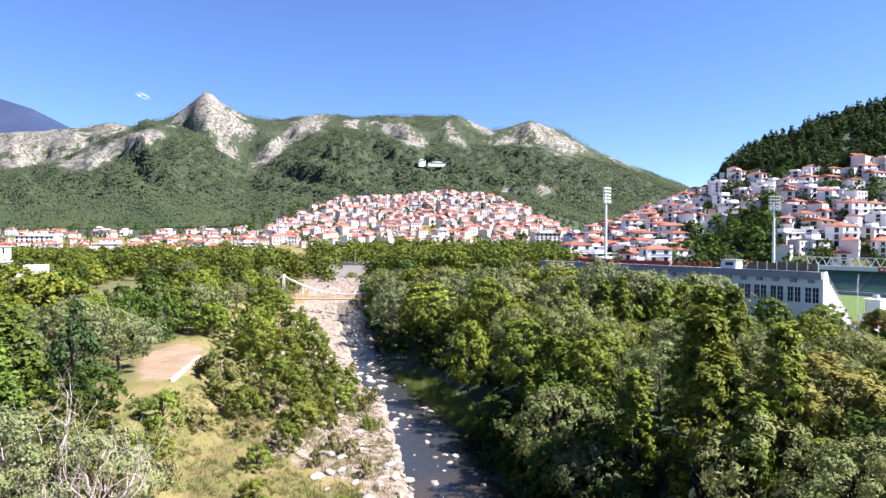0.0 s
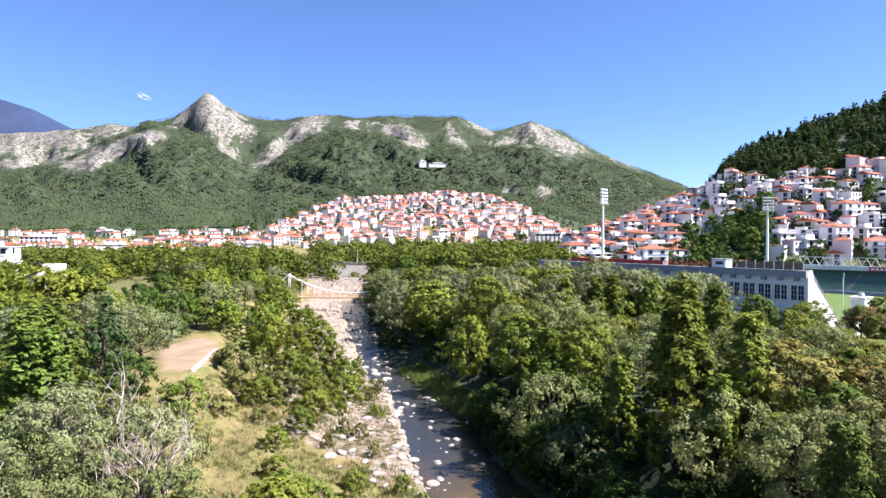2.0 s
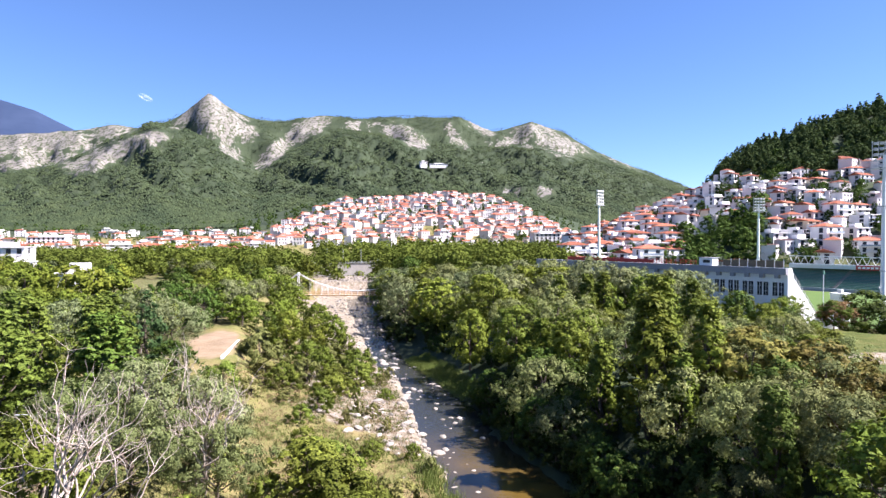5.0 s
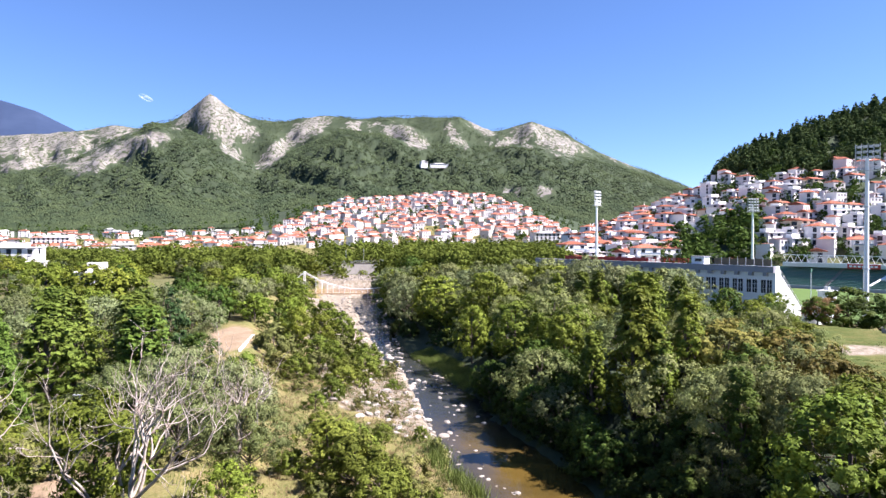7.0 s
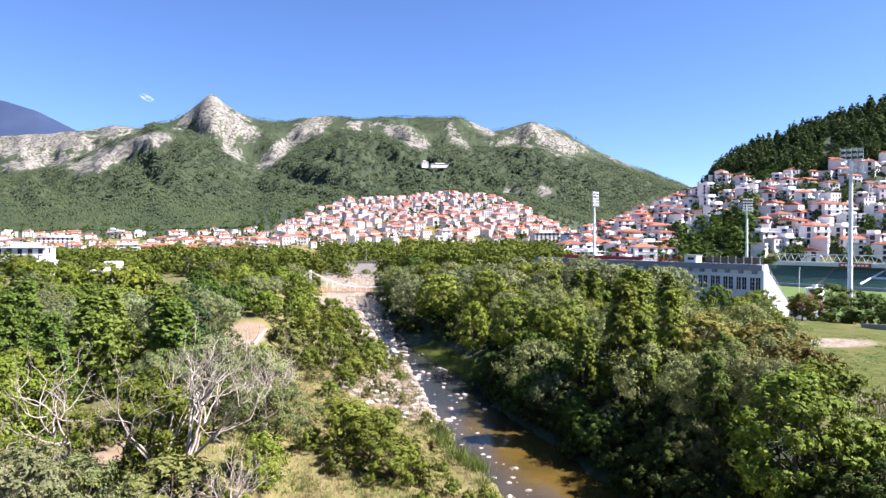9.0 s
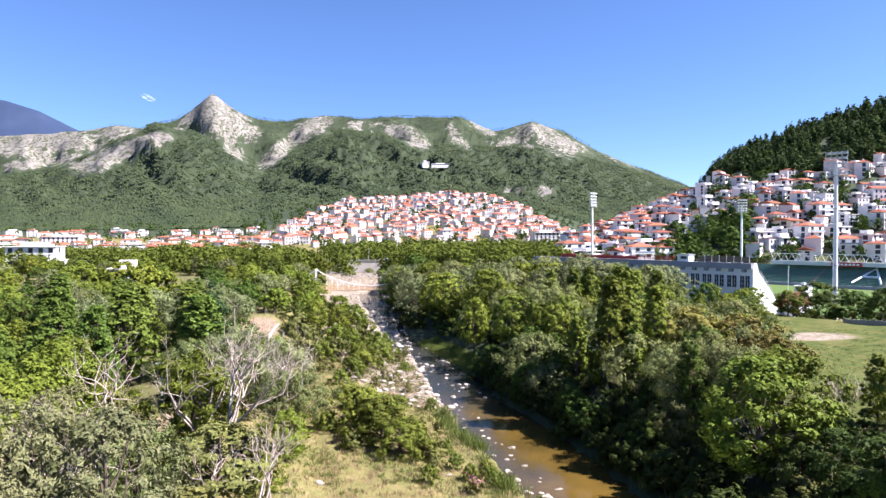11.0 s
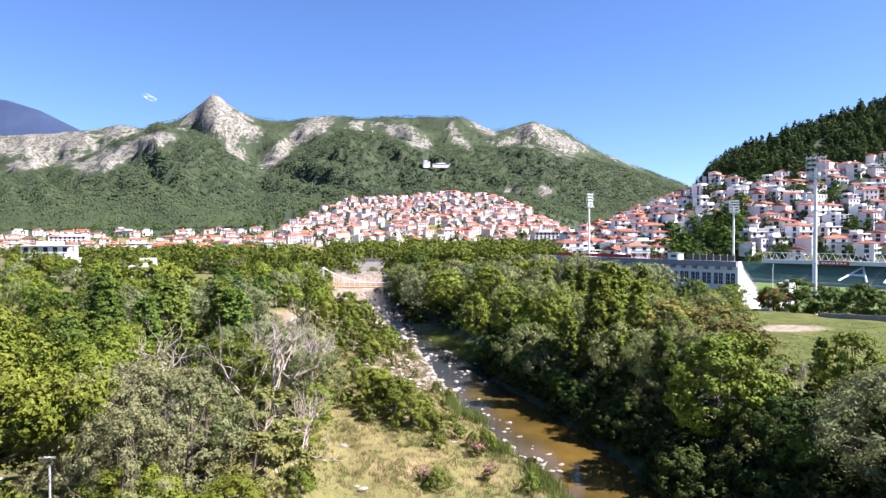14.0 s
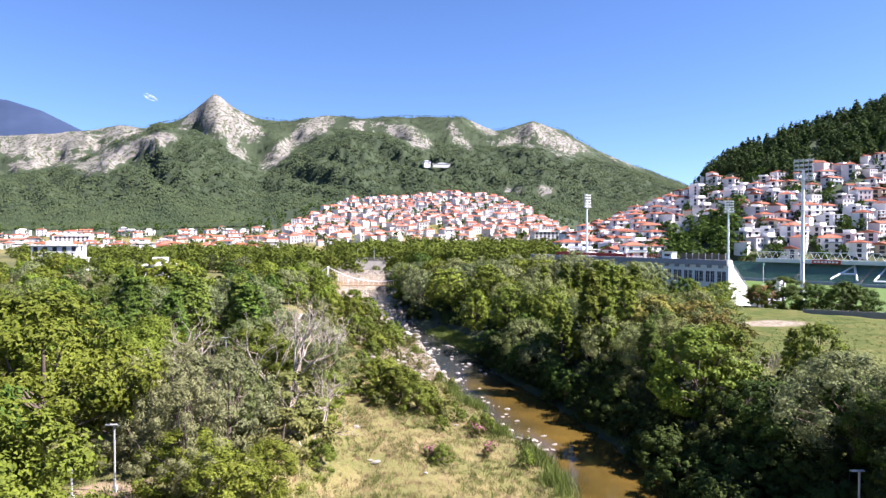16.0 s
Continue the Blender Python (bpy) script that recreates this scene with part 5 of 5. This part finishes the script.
def put_house(protos, i, x, y, turn, k=(1.0, 1.0, 1.0)):
    p = protos[i % len(protos)]
    m = Matrix.Translation((x, y, float(land(x, y - 4.5)) + 0.1)) @ Matrix.Rotation(radians(turn), 4, 'Z') @ Matrix.Diagonal((*k, 1))
    placed.append((x, y))
    if p.name not in first_use:
        first_use.add(p.name); p.matrix_basis = m; return p
    return copy_thing(p, m)


r = random.Random(21)
# hillside houses in uneven rows
put_house(HOUSES, 1, 133, 287, 18); put_house(HOUSES, 0, 230, 389, 25); put_house(HOUSES, 4, 165, 292, 20); put_house(HOUSES, 1, 180, 296, 24); put_house(HOUSES, 1, 92, 284, 8)
y = 282
while y < 500:
    a = 0.20
    while a < 0.92:
        f = (y - 265) / 235
        lim = 1.0 if a < 0.40 else (0.95 - 0.4 * min(1, (a - 0.40) / 0.10))
        x = a * y
        trees_here = 0.37 < a < 0.50 and 0.09 < f < 0.33
        if f < lim and not trees_here and r.random() < 0.78 and not any((x - q[0]) ** 2 + (y - q[1]) ** 2 < 78 for q in placed):
            put_house(HOUSES, r.choice((0, 1, 2, 3, 3, 4, 4, 5, 6)), x + r.uniform(-2, 2), y + r.uniform(-4, 4), r.uniform(14, 48) if r.random() < 0.75 else r.uniform(-10, 70), (r.uniform(0.8, 1.3), r.uniform(0.85, 1.2), r.uniform(0.72, 1.0)))
        a += r.uniform(10.5, 14.5) / y
    y += r.uniform(8.5, 11.5)
# old town on the central slope: nearer rows singly
r = random.Random(22)
n = 0
rest = []
for _ in range(9000):
    y = r.uniform(640, 1120); a = r.uniform(-0.33, 0.20)
    x = a * y; px_ = 784 + FX * a
    edge = 0.10 + 0.9 * max(0, min(1, (px_ - 410) / 210)) * max(0, min(1, (1040 - px_) / 130))
    if (y - 640) / 480 > edge or any((x - q[0]) ** 2 + (y - q[1]) ** 2 < 115 for q in placed) or r.random() > 0.9 or float(fbm(np.array(x), np.array(y), 90, 3, 8.0)) > 0.10:
        continue
    if n < 75:
        put_house(TINY, r.randrange(4), x, y, r.uniform(5, 70), (r.uniform(0.7, 1.2), r.uniform(0.8, 1.1), r.uniform(0.85, 1.25))); n += 1
    else:
        rest.append((x, y, r.uniform(5, 75), r.uniform(0.7, 1.25))); placed.append((x, y))
# plain of the lower town
r = random.Random(23)
plain = len(placed)
for _ in range(900):
    y = 520 + 380 * r.random() ** 1.4; x = -r.uniform(0.29, 0.80) * y
    if any((x - q[0]) ** 2 + (y - q[1]) ** 2 < 300 for q in placed) or r.random() > 0.5 or len(placed) > plain + 88:
        continue
    put_house(TINY, r.choice((0, 0, 2, 0, 1, 3)), x, y, r.uniform(-10, 60), (r.uniform(0.9, 1.5), r.uniform(0.9, 1.2), r.uniform(0.7, 0.95)))


def town_rest(rest, wall, tag):
    V, F, V2 = [], [], []
    o = o2 = 0
    wv = np.array([(x, y, z) for x in (-4.8, 4.8) for y in (-4.0, 4.0) for z in (-6, 6.8)], float)
    wf = np.array([(0, 1, 3, 2), (4, 6, 7, 5), (0, 4, 5, 1), (2, 3, 7, 6), (0, 2, 6, 4), (1, 5, 7, 3)])
    rv = np.array([(-5.3, -4.5, 6.8), (5.3, -4.5, 6.8), (5.3, 4.5, 6.8), (-5.3, 4.5, 6.8), (-1.0, 0, 8.6), (1.0, 0, 8.6)], float)
    for x, y, t, k in rest:
        c, s_ = math.cos(radians(t)), math.sin(radians(t)); R = np.array([(c, -s_, 0), (s_, c, 0), (0, 0, 1)]); p = np.array([x, y, float(land(x, y))])
        V.append(wv * k @ R.T + p); F.append(wf + o); o += 8
        form = o2 // 6 % 3
        q = rv.copy()
        if form == 1:
            q[4, 0], q[5, 0] = -5.3, 5.3
        elif form == 2:
            q[4:, 2] = 7.0
        V2.append(q * (k, k * 0.95, k) @ R.T + p)
        o2 += 6
    tagged(new("far_houses", mesh_np("far_houses", np.concatenate(V), np.concatenate(F), M[wall])), "crowded white houses of the " + tag, "houses", kind="stuff")
    me = bpy.data.meshes.new("far_roofs")
    faces = []
    for i in range(len(rest)):
        b_ = i * 6
        faces += [(b_, b_ + 1, b_ + 5, b_ + 4), (b_ + 1, b_ + 2, b_ + 5), (b_ + 2, b_ + 3, b_ + 4, b_ + 5), (b_ + 3, b_, b_ + 4)]
    me.from_pydata([tuple(p) for p in np.concatenate(V2)], [], faces); me.materials.append(M["roof"])
    tagged(new("far_roofs", me), "terracotta roofs of the " + tag, "roofs", kind="stuff")


def town_windows(rest, tag):
    V, F = [], []
    q = np.array([(x, y, z) for x in (-0.55, 0.55) for y in (-0.06, 0.0) for z in (-0.8, 0.8)], float)
    wf = np.array([(0, 1, 3, 2), (4, 6, 7, 5), (0, 4, 5, 1), (2, 3, 7, 6), (0, 2, 6, 4), (1, 5, 7, 3)])
    for x, y, t, k in rest:
        c, s_ = math.cos(radians(t)), math.sin(radians(t)); R = np.array([(c, -s_, 0), (s_, c, 0), (0, 0, 1)]); p = np.array([x, y, float(land(x, y))])
        for wx, wz in ((-2.8, 4.9), (0, 4.9), (2.8, 4.9), (-2.8, 1.8), (0.4, 1.6), (2.8, 1.8)):
            V.append((q + (wx, -4.0, wz)) * k @ R.T + p); F.append(wf + 8 * len(F))
    tagged(new("far_windows", mesh_np("far_windows", np.concatenate(V), np.concatenate(F), M["glass_dark"])), "dark windows of the houses in the " + tag, "windows", kind="stuff")


town_rest(rest, "town_plaster", "upper town")
town_windows(rest, "upper town")
# small houses filling the gaps on the hillside
r = random.Random(27); rest = []
for _ in range(4000):
    y = r.uniform(284, 490); a = r.uniform(0.20, 0.90); x = a * y
    f = (y - 265) / 235
    lim = 1.0 if a < 0.40 else (0.95 - 0.4 * min(1, (a - 0.40) / 0.10))
    if len(rest) < 75 and f < lim and not (0.37 < a < 0.50 and 0.09 < f < 0.33) and not any((x - q[0]) ** 2 + (y - q[1]) ** 2 < 40 for q in placed):
        rest.append((x, y, r.uniform(0, 70), r.uniform(0.65, 0.95))); placed.append((x, y))
town_rest(rest, "plaster", "hillside")
town_windows(rest, "hillside")
# large pale buildings
HOTEL_Z = max(float(land(-54, 1605)), float(land(-12, 1605))) + 1.0
for x, y, w, d, fl, t, lab in ((-193, 272, 21, 12, 4, 12, "long white public building with window bands"), (-178, 262, 7, 9, 2, 12, "narrow white annexe beside the public building"), (-83, 134, 8, 7, 3, 20, "white house half hidden by trees"), (-395, 640, 34, 16, 4, 15, "large white school building"),
                               (-52, 1605, 17, 12, 3, 20, "white hotel block on the wooded slope"), (-14, 1605, 44, 10, 1, 10, "long low white wing of the hotel among pines"), (100, 640, 26, 18, 5, 10, "pale modern block in the town"), (140, 600, 22, 14, 4, 10, "pale modern block with flat roof")):
    b_ = house(w, d, fl, "plaster", "flat", True, False, lab, 31)
    b_.matrix_basis = Matrix.Translation((x, y, (HOTEL_Z if y == 1605 else float(land(x, y))))) @ Matrix.Rotation(radians(t), 4, 'Z')
# minaret
mn = thing("minaret", "slender white minaret among the roofs", "tower", pose(-76, 900, float(land(-76, 900))))
v, f = tube([(0, 0, 0), (0, 0, 16), (0, 0, 16.2), (0, 0, 17), (0, 0, 17.1), (0, 0, 22), (0, 0, 26)], [1.4, 1.1, 1.9, 1.9, 0.9, 0.9, 0.05], 10)
mpart("shaft", mesh_np("shaft", v, f, M["plaster"]), mn)

# trees between the houses
r = rnd(15); spots = []
TOWNB = [far_proto(261 + i, 130, "round", spread=4.2, clumps=40, leaf=0.95, stem=0.1, clump_r=0.3) for i in range(4)]
for i in range(260):
    y = r.uniform(640, 1050); spots.append((r.uniform(-0.30, 0.16) * y, y, r.uniform(7, 12), r.uniform(0.6, 1.0)))
for i in range(3600):
    y = r.uniform(272, 460); x = r.uniform(0.2, 0.92) * y
    if len(spots) < 750 and not any((x - q[0]) ** 2 + (y - q[1]) ** 2 < 34 for q in placed):
        spots.append((x, y, r.uniform(4, 8.5), r.uniform(0.7, 1.1)))
while len(spots) < 1400:
    if r.random() < 0.4:
        y = r.uniform(275, 420); x = r.uniform(0.2, 0.9) * y
        if 0.37 < x / y < 0.50 and y < 345:
            spots.append((x, y, r.uniform(9, 13), 1.3)); continue
        hgt = r.uniform(4, 8)
    else:
        y = r.uniform(600, 1130); x = r.uniform(-0.75, 0.25) * y; hgt = r.uniform(5, 10)
    if not any((x - q[0]) ** 2 + (y - q[1]) ** 2 < 30 for q in placed):
        spots.append((x, y, hgt, r.uniform(0.7, 1.1)))
joined("town_trees", TOWNB, spots, "green trees standing between the town houses", "trees", M["far_dark"])

# ======================= dead trees, lamps, stones, grass =======================
def dead_tree_mesh(seed, height, lean=(0.0, 0.0), forks=3):
    """A bare branching tree: limbs fork again and again and thin out."""
    r = rnd(seed); pieces = []; stems = []

    def branch(p, d, length, rad, depth):
        n = 5
        pts = [np.array(p)]
        for i in range(n):
            d = d + r.normal(size=3) * 0.16 + np.array([0, 0, 0.06]); d /= np.linalg.norm(d)
            pts.append(pts[-1] + d * length / n)
        (stems if depth == 0 else pieces).append(tube(pts, np.linspace(rad, rad * 0.55, n + 1), 7 if depth == 0 else 4 if depth < 3 else 3))
        if depth >= 5:
            return
        for k in range(forks if depth < 2 else 2):
            nd = d + r.normal(size=3) * 0.55; nd[2] += 0.2; nd /= np.linalg.norm(nd)
            start = pts[-1] if k else pts[-1 - int(r.integers(0, 2))]
            branch(start, nd, length * r.uniform(0.55, 0.82), rad * 0.58, depth + 1)

    for k in range(2):
        d0 = np.array([lean[0] + r.normal() * 0.15, lean[1] + r.normal() * 0.15, 1.0]); d0 /= np.linalg.norm(d0)
        branch((r.normal() * 0.3, r.normal() * 0.3, -0.5), d0, height * 0.38, height * 0.019, 0)
    return stems, join_np(pieces)


for i, (x, y, h_, lean) in enumerate(((-17, 14, 11, (0.15, 0)), (-19.6, 17.5, 9, (-0.1, 0)), (-28.5, 19, 9, (-0.15, 0)), (-21, 35.5, 10, (0.08, 0)), (-18.6, 34.5, 9.5, (0.15, 0)), (-23.5, 8, 6.5, (0.1, 0)), (-19, 34, 8, (0.15, 0)), (-24.5, 3, 8.5, (-0.2, 0)), (-21, -1, 8.5, (0.1, 0)), (-14.5, 6, 7, (0.3, 0)), (-14.8, 11, 6.5, (0.25, 0)))):
    e = thing("dead_tree", "bare bleached dead tree with forked branches", "tree", pose(x, y, float(land(x, y))), group="dead trees")
    stems, (v, f) = dead_tree_mesh(300 + i, h_, lean)
    for sv_, sf_ in stems:
        mpart("trunk", mesh_np("trunk", sv_, sf_, M["deadwood"], True), e)
    mpart("bare_crown", mesh_np("bare_crown", v, f, M["deadwood"], True), e)

for x, y, h_ in ((-24.6, -7, 4.4), (-30, 31, 4.6), (-48, 45, 4.6), (-26.6, -8.5, 3.8), (24, -7.6, 5.8)):
    e = thing("park_lamp", "slim grey park lamp with a flat head", "lamp", pose(x, y, float(land(x, y))), group="park lamps")
    part("pole", tube_bm([(0, 0, -0.3), (0, 0, h_)], 0.07, 8), M["steel"], e)
    part("base", bmbox(-0.14, 0.14, -0.14, 0.14, -0.1, 0.4), M["steel"], e)
    part("head", bmbox(-0.55, 0.3, -0.12, 0.12, h_, h_ + 0.07), M["steel"], e)

rl = thing("path_wall", "low white wall at the edge of a dirt clearing", "wall", pose(-31.6, 76.5, float(land(-32.6, 84)), 0, 0, 8.6))
part("wall", bmbox(-0.14, 0.14, 0, 15, -1.6, 0.30), M["white_paint"], rl)


def boulder_mesh(seed):
    r = rnd(seed)
    bm = bmesh.new()
    bmesh.ops.create_icosphere(bm, subdivisions=2, radius=0.5)
    k = r.normal(size=(6, 3))
    for v in bm.verts:
        d = v.co.normalized(); g = 1.0
        for q in k:
            g -= 0.16 * max(0, d.x * q[0] + d.y * q[1] + d.z * q[2] - 0.5)
        v.co = v.co * g; v.co.z *= 0.62
    me = bpy.data.meshes.new("boulder"); bm.to_mesh(me); bm.free(); me.materials.append(M["stone"])
    return me


ROCKS = [boulder_mesh(400 + i) for i in range(6)]
r = random.Random(31)
cnt = 0
stones = []
while cnt < 240 or len(stones) < 2600:
    y = 22 + 285 * r.random() ** 1.6
    hw = float(river_half(y))
    if r.random() < (0.34 if y < 60 else 0.2 if y < 70 else 0.26 if y < 100 else 0.45):
        s_ = r.uniform(-hw, hw) * (1 if r.random() < 0.5 else 0.95) if y > 60 else -hw * r.uniform(0.3, 1.0)
    else:
        s_ = -hw - abs(r.gauss(0, 3.0 if y < 58 else 6.2)) + 0.8
        if y > 150 and r.random() < 0.35:
            s_ = -s_ * 0.8
    if y < 50 and s_ < -hw + 0.5 and r.random() < 0.93:
        continue
    x = float(river_x(y)) + s_
    g = max(float(land(x, y)), float(water_z(y)) - 0.12)
    size = (0.25 + 1.15 * r.random() ** 3.6) * (1.0 if y > 56 else 0.6) * (1.5 if y > 150 else 1)
    if cnt < 240 and size > 0.42 and y < 135:
        o = new("boulder", ROCKS[r.randrange(6)])
        o.matrix_basis = Matrix.LocRotScale((x, y, g + size * 0.08), Euler((r.uniform(-.3, .3), r.uniform(-.3, .3), r.random() * 6.28)), (size * r.uniform(1.0, 1.7), size, size * r.uniform(0.7, 1.1)))
        tagged(o, "pale rounded river boulder", "boulder", "river boulders"); cnt += 1
    elif len(stones) < 2600:
        stones.append((x, y, g, size * 0.85, r.random() * 6.28))
lo = bmesh.new(); bmesh.ops.create_icosphere(lo, subdivisions=1, radius=0.5)
lv = np.array([v.co for v in lo.verts]) * [1, 0.8, 0.6]; lf = np.array([[v.index for v in f.verts] for f in lo.faces]); lo.free()
V, F = [], []
for i, (x, y, g, k, t) in enumerate(stones):
    c, s_ = math.cos(t), math.sin(t)
    q = lv * k * (1 + 0.3 * np.sin(lv[:, ::-1] * 7 + i))
    V.append(np.stack([q[:, 0] * c - q[:, 1] * s_ + x, q[:, 0] * s_ + q[:, 1] * c + y, q[:, 2] + g], 1)); F.append(lf + i * len(lv))
tagged(new("river_stones", mesh_np("river_stones", np.concatenate(V), np.concatenate(F), M["stone"], True)), "scattered pale stones along the river bed", "stones", kind="stuff")


def tufts(name, n, place, hgt, blades, material, label, seed):
    r = rnd(seed); P = place(r, n)
    n = len(P)
    z = land(P[:, 0], P[:, 1])
    B = np.repeat(np.stack([P[:, 0], P[:, 1], z], 1), blades, 0)
    m = len(B)
    B[:, :2] += r.normal(size=(m, 2)) * 0.5 * hgt
    a = r.random(m) * 6.283; h_ = hgt * (0.5 + 0.8 * r.random(m)); lean = r.normal(size=(m, 2)) * 0.35 * h_[:, None]
    w = 0.022 * hgt + 0.012
    d = np.stack([np.cos(a), np.sin(a), 0 * a], 1) * w
    tip = B + np.concatenate([lean, h_[:, None]], 1)
    V = np.stack([B - d, B + d, tip], 1).reshape(-1, 3)
    tagged(new(name, mesh_np(name, V, np.arange(m * 3).reshape(-1, 3), material)), label, "grass", kind="stuff")


def bank(r, n, y0, y1, s0, s1):
    y = r.uniform(y0, y1, n); s_ = r.uniform(s0, s1, n)
    x = river_x(y) + np.where(s_ < 0, s_ - river_half(y), s_ + river_half(y))
    return np.stack([x, y], 1)


tufts("dry_grass", 4800, lambda r, n: bank(r, n, -6, 110, -24, -1.0), 0.36, 14, M["straw"], "dry straw-coloured grass on the bank", 61)
tufts("green_grass", 9000, lambda r, n: (lambda P: P[fbm(P[:, 0], P[:, 1], 14, 3, 4.0) > -0.08 - 0.25 * sm(22, 10, P[:, 1]) * sm(8, 2, river_x(P[:, 1]) - river_half(P[:, 1]) - P[:, 0])])(bank(r, n, -6, 110, -24, -0.5)), 0.36, 14, M["weed"], "green grass and weeds on the bank", 62)
tufts("reeds", 300, lambda r, n: (lambda P: P[fbm(P[:, 0], P[:, 1], 9, 2, 1.0) > 0.0])(bank(r, n, 2, 50, -1.6, 0.2)), 1.1, 36, M["reed"], "tall green reeds at the water's edge", 63)
tufts("bar_grass", 260, lambda r, n: (lambda P: P[fbm(P[:, 0], P[:, 1], 7, 2, 3.0) > 0.12])(bank(r, n, 52, 112, -10, -0.3)), 0.7, 26, M["weed"], "green grass clumps growing between gravel-bar stones", 68)
tufts("bank_grass", 1500, lambda r, n: bank(r, n, 78, 108, 0.0, 4.2), 0.55, 12, M["reed"], "bright green grass strip beside the water", 64)
tufts("terrace_grass", 5000, lambda r, n: (lambda P: P[(np.abs(P[:, 0] + 36.6 + 0.25 * (P[:, 1] - 86)) > 6.2) | (P[:, 1] < 68)])(bank(r, n, -30, 110, -60, -22)), 0.45, 5, M["reed"], "rough green grass under the terrace trees", 66)
tufts("dead_weeds", 40, lambda r, n: np.stack([41.5 + r.normal(size=n) * 2.6, 36 + r.normal(size=n) * 3.0], 1), 1.7, 7, M["deadwood"], "pale dry weed stalks standing in the meadow", 67)
for x, y, k in ((-9.3, 10.2, 0.85), (-9.9, 10.9, 0.5), (-4.6, 9.0, 0.5), (-12.5, 21.5, 0.8)):
    o = new("rock", ROCKS[3])
    o.matrix_basis = Matrix.LocRotScale((x, y, float(land(x, y)) + 0.12 * k), Euler((0.1, 0.2, x)), (k * 1.4, k, k * 0.9))
    tagged(o, "pale grey rock lying in dry bank grass", "rock", "bank rocks")
tufts("meadow_grass", 1800, lambda r, n: (lambda P: P[np.hypot((P[:, 0] - 58) / 8, (P[:, 1] - 77) / 6.5) > 1])(np.stack([r.uniform(36, 80, n), r.uniform(28, 84, n)], 1)), 0.22, 10, M["meadow_blade"], "yellow-green meadow grass beside the stadium", 65)

for x, y, h_ in ((0.6, 24, 1.6), (1.6, 17, 1.5), (-4.2, 14, 1.2), (-7.5, 149, 3.2), (12, 100, 3), (1.5, 120, 3)):
    e = thing("oleander", "flowering pink oleander bush on the bank", "shrub", pose(x, y, float(land(x, y))))
    q = rnd(int(h_ * 100 + y)); C = np.stack([q.normal(size=14) * h_ * 0.3, q.normal(size=14) * h_ * 0.3, q.uniform(0.2, 0.8, 14) * h_, np.full(14, h_ * 0.28)], 1)
    mpart("foliage", mesh_np("foliage", *crown_np(q, C, 700, 0.12), M["leaf_olive"]), e)
    C[:, 2] += h_ * 0.15
    mpart("blossom", mesh_np("blossom", *crown_np(q, C, 110, 0.09, fill=0.9), M["flower"]), e)

# ======================= a small cloud =======================
def cloud_mat():
    m = bpy.data.materials.new("cloud")
    m.use_nodes = True
    n, l = m.node_tree.nodes, m.node_tree.links
    b = n["Principled BSDF"]; b.inputs["Base Color"].default_value = (0.9, 0.9, 0.92, 1); b.inputs["Roughness"].default_value = 1.0
    t = n.new("ShaderNodeBsdfTransparent"); mx = n.new("ShaderNodeMixShader")
    tc = n.new("ShaderNodeTexCoord"); nz = n.new("ShaderNodeTexNoise"); nz.inputs["Scale"].default_value = 0.03; nz.inputs["Detail"].default_value = 6
    r_ = n.new("ShaderNodeMapRange"); r_.inputs["From Min"].default_value = 0.4; r_.inputs["From Max"].default_value = 0.75; r_.inputs["To Max"].default_value = 0.30
    l.new(tc.outputs["Object"], nz.inputs["Vector"]); l.new(nz.outputs["Fac"], r_.inputs["Value"]); l.new(r_.outputs[0], mx.inputs[0])
    l.new(t.outputs[0], mx.inputs[1]); l.new(b.outputs[0], mx.inputs[2]); l.new(mx.outputs[0], n["Material Output"].inputs["Surface"])
    return m


cbm = bmesh.new()
q = random.Random(3)
for i in range(1, 2):
    bmesh.ops.create_icosphere(cbm, subdivisions=4, radius=1.0, matrix=Matrix.Translation((i * 26 - 26, i * 4, 12 - i * 12)) @ Matrix.Rotation(0.45, 4, 'Y') @ Matrix.Diagonal((52, 16, 17, 1)))
cl = part("cloud", cbm, cloud_mat())
for p in cl.data.polygons:
    p.use_smooth = True
cl.matrix_basis = pose(-1960, 4300, 945)
tagged(cl, "small thin white cloud above the range", "cloud", kind="stuff")
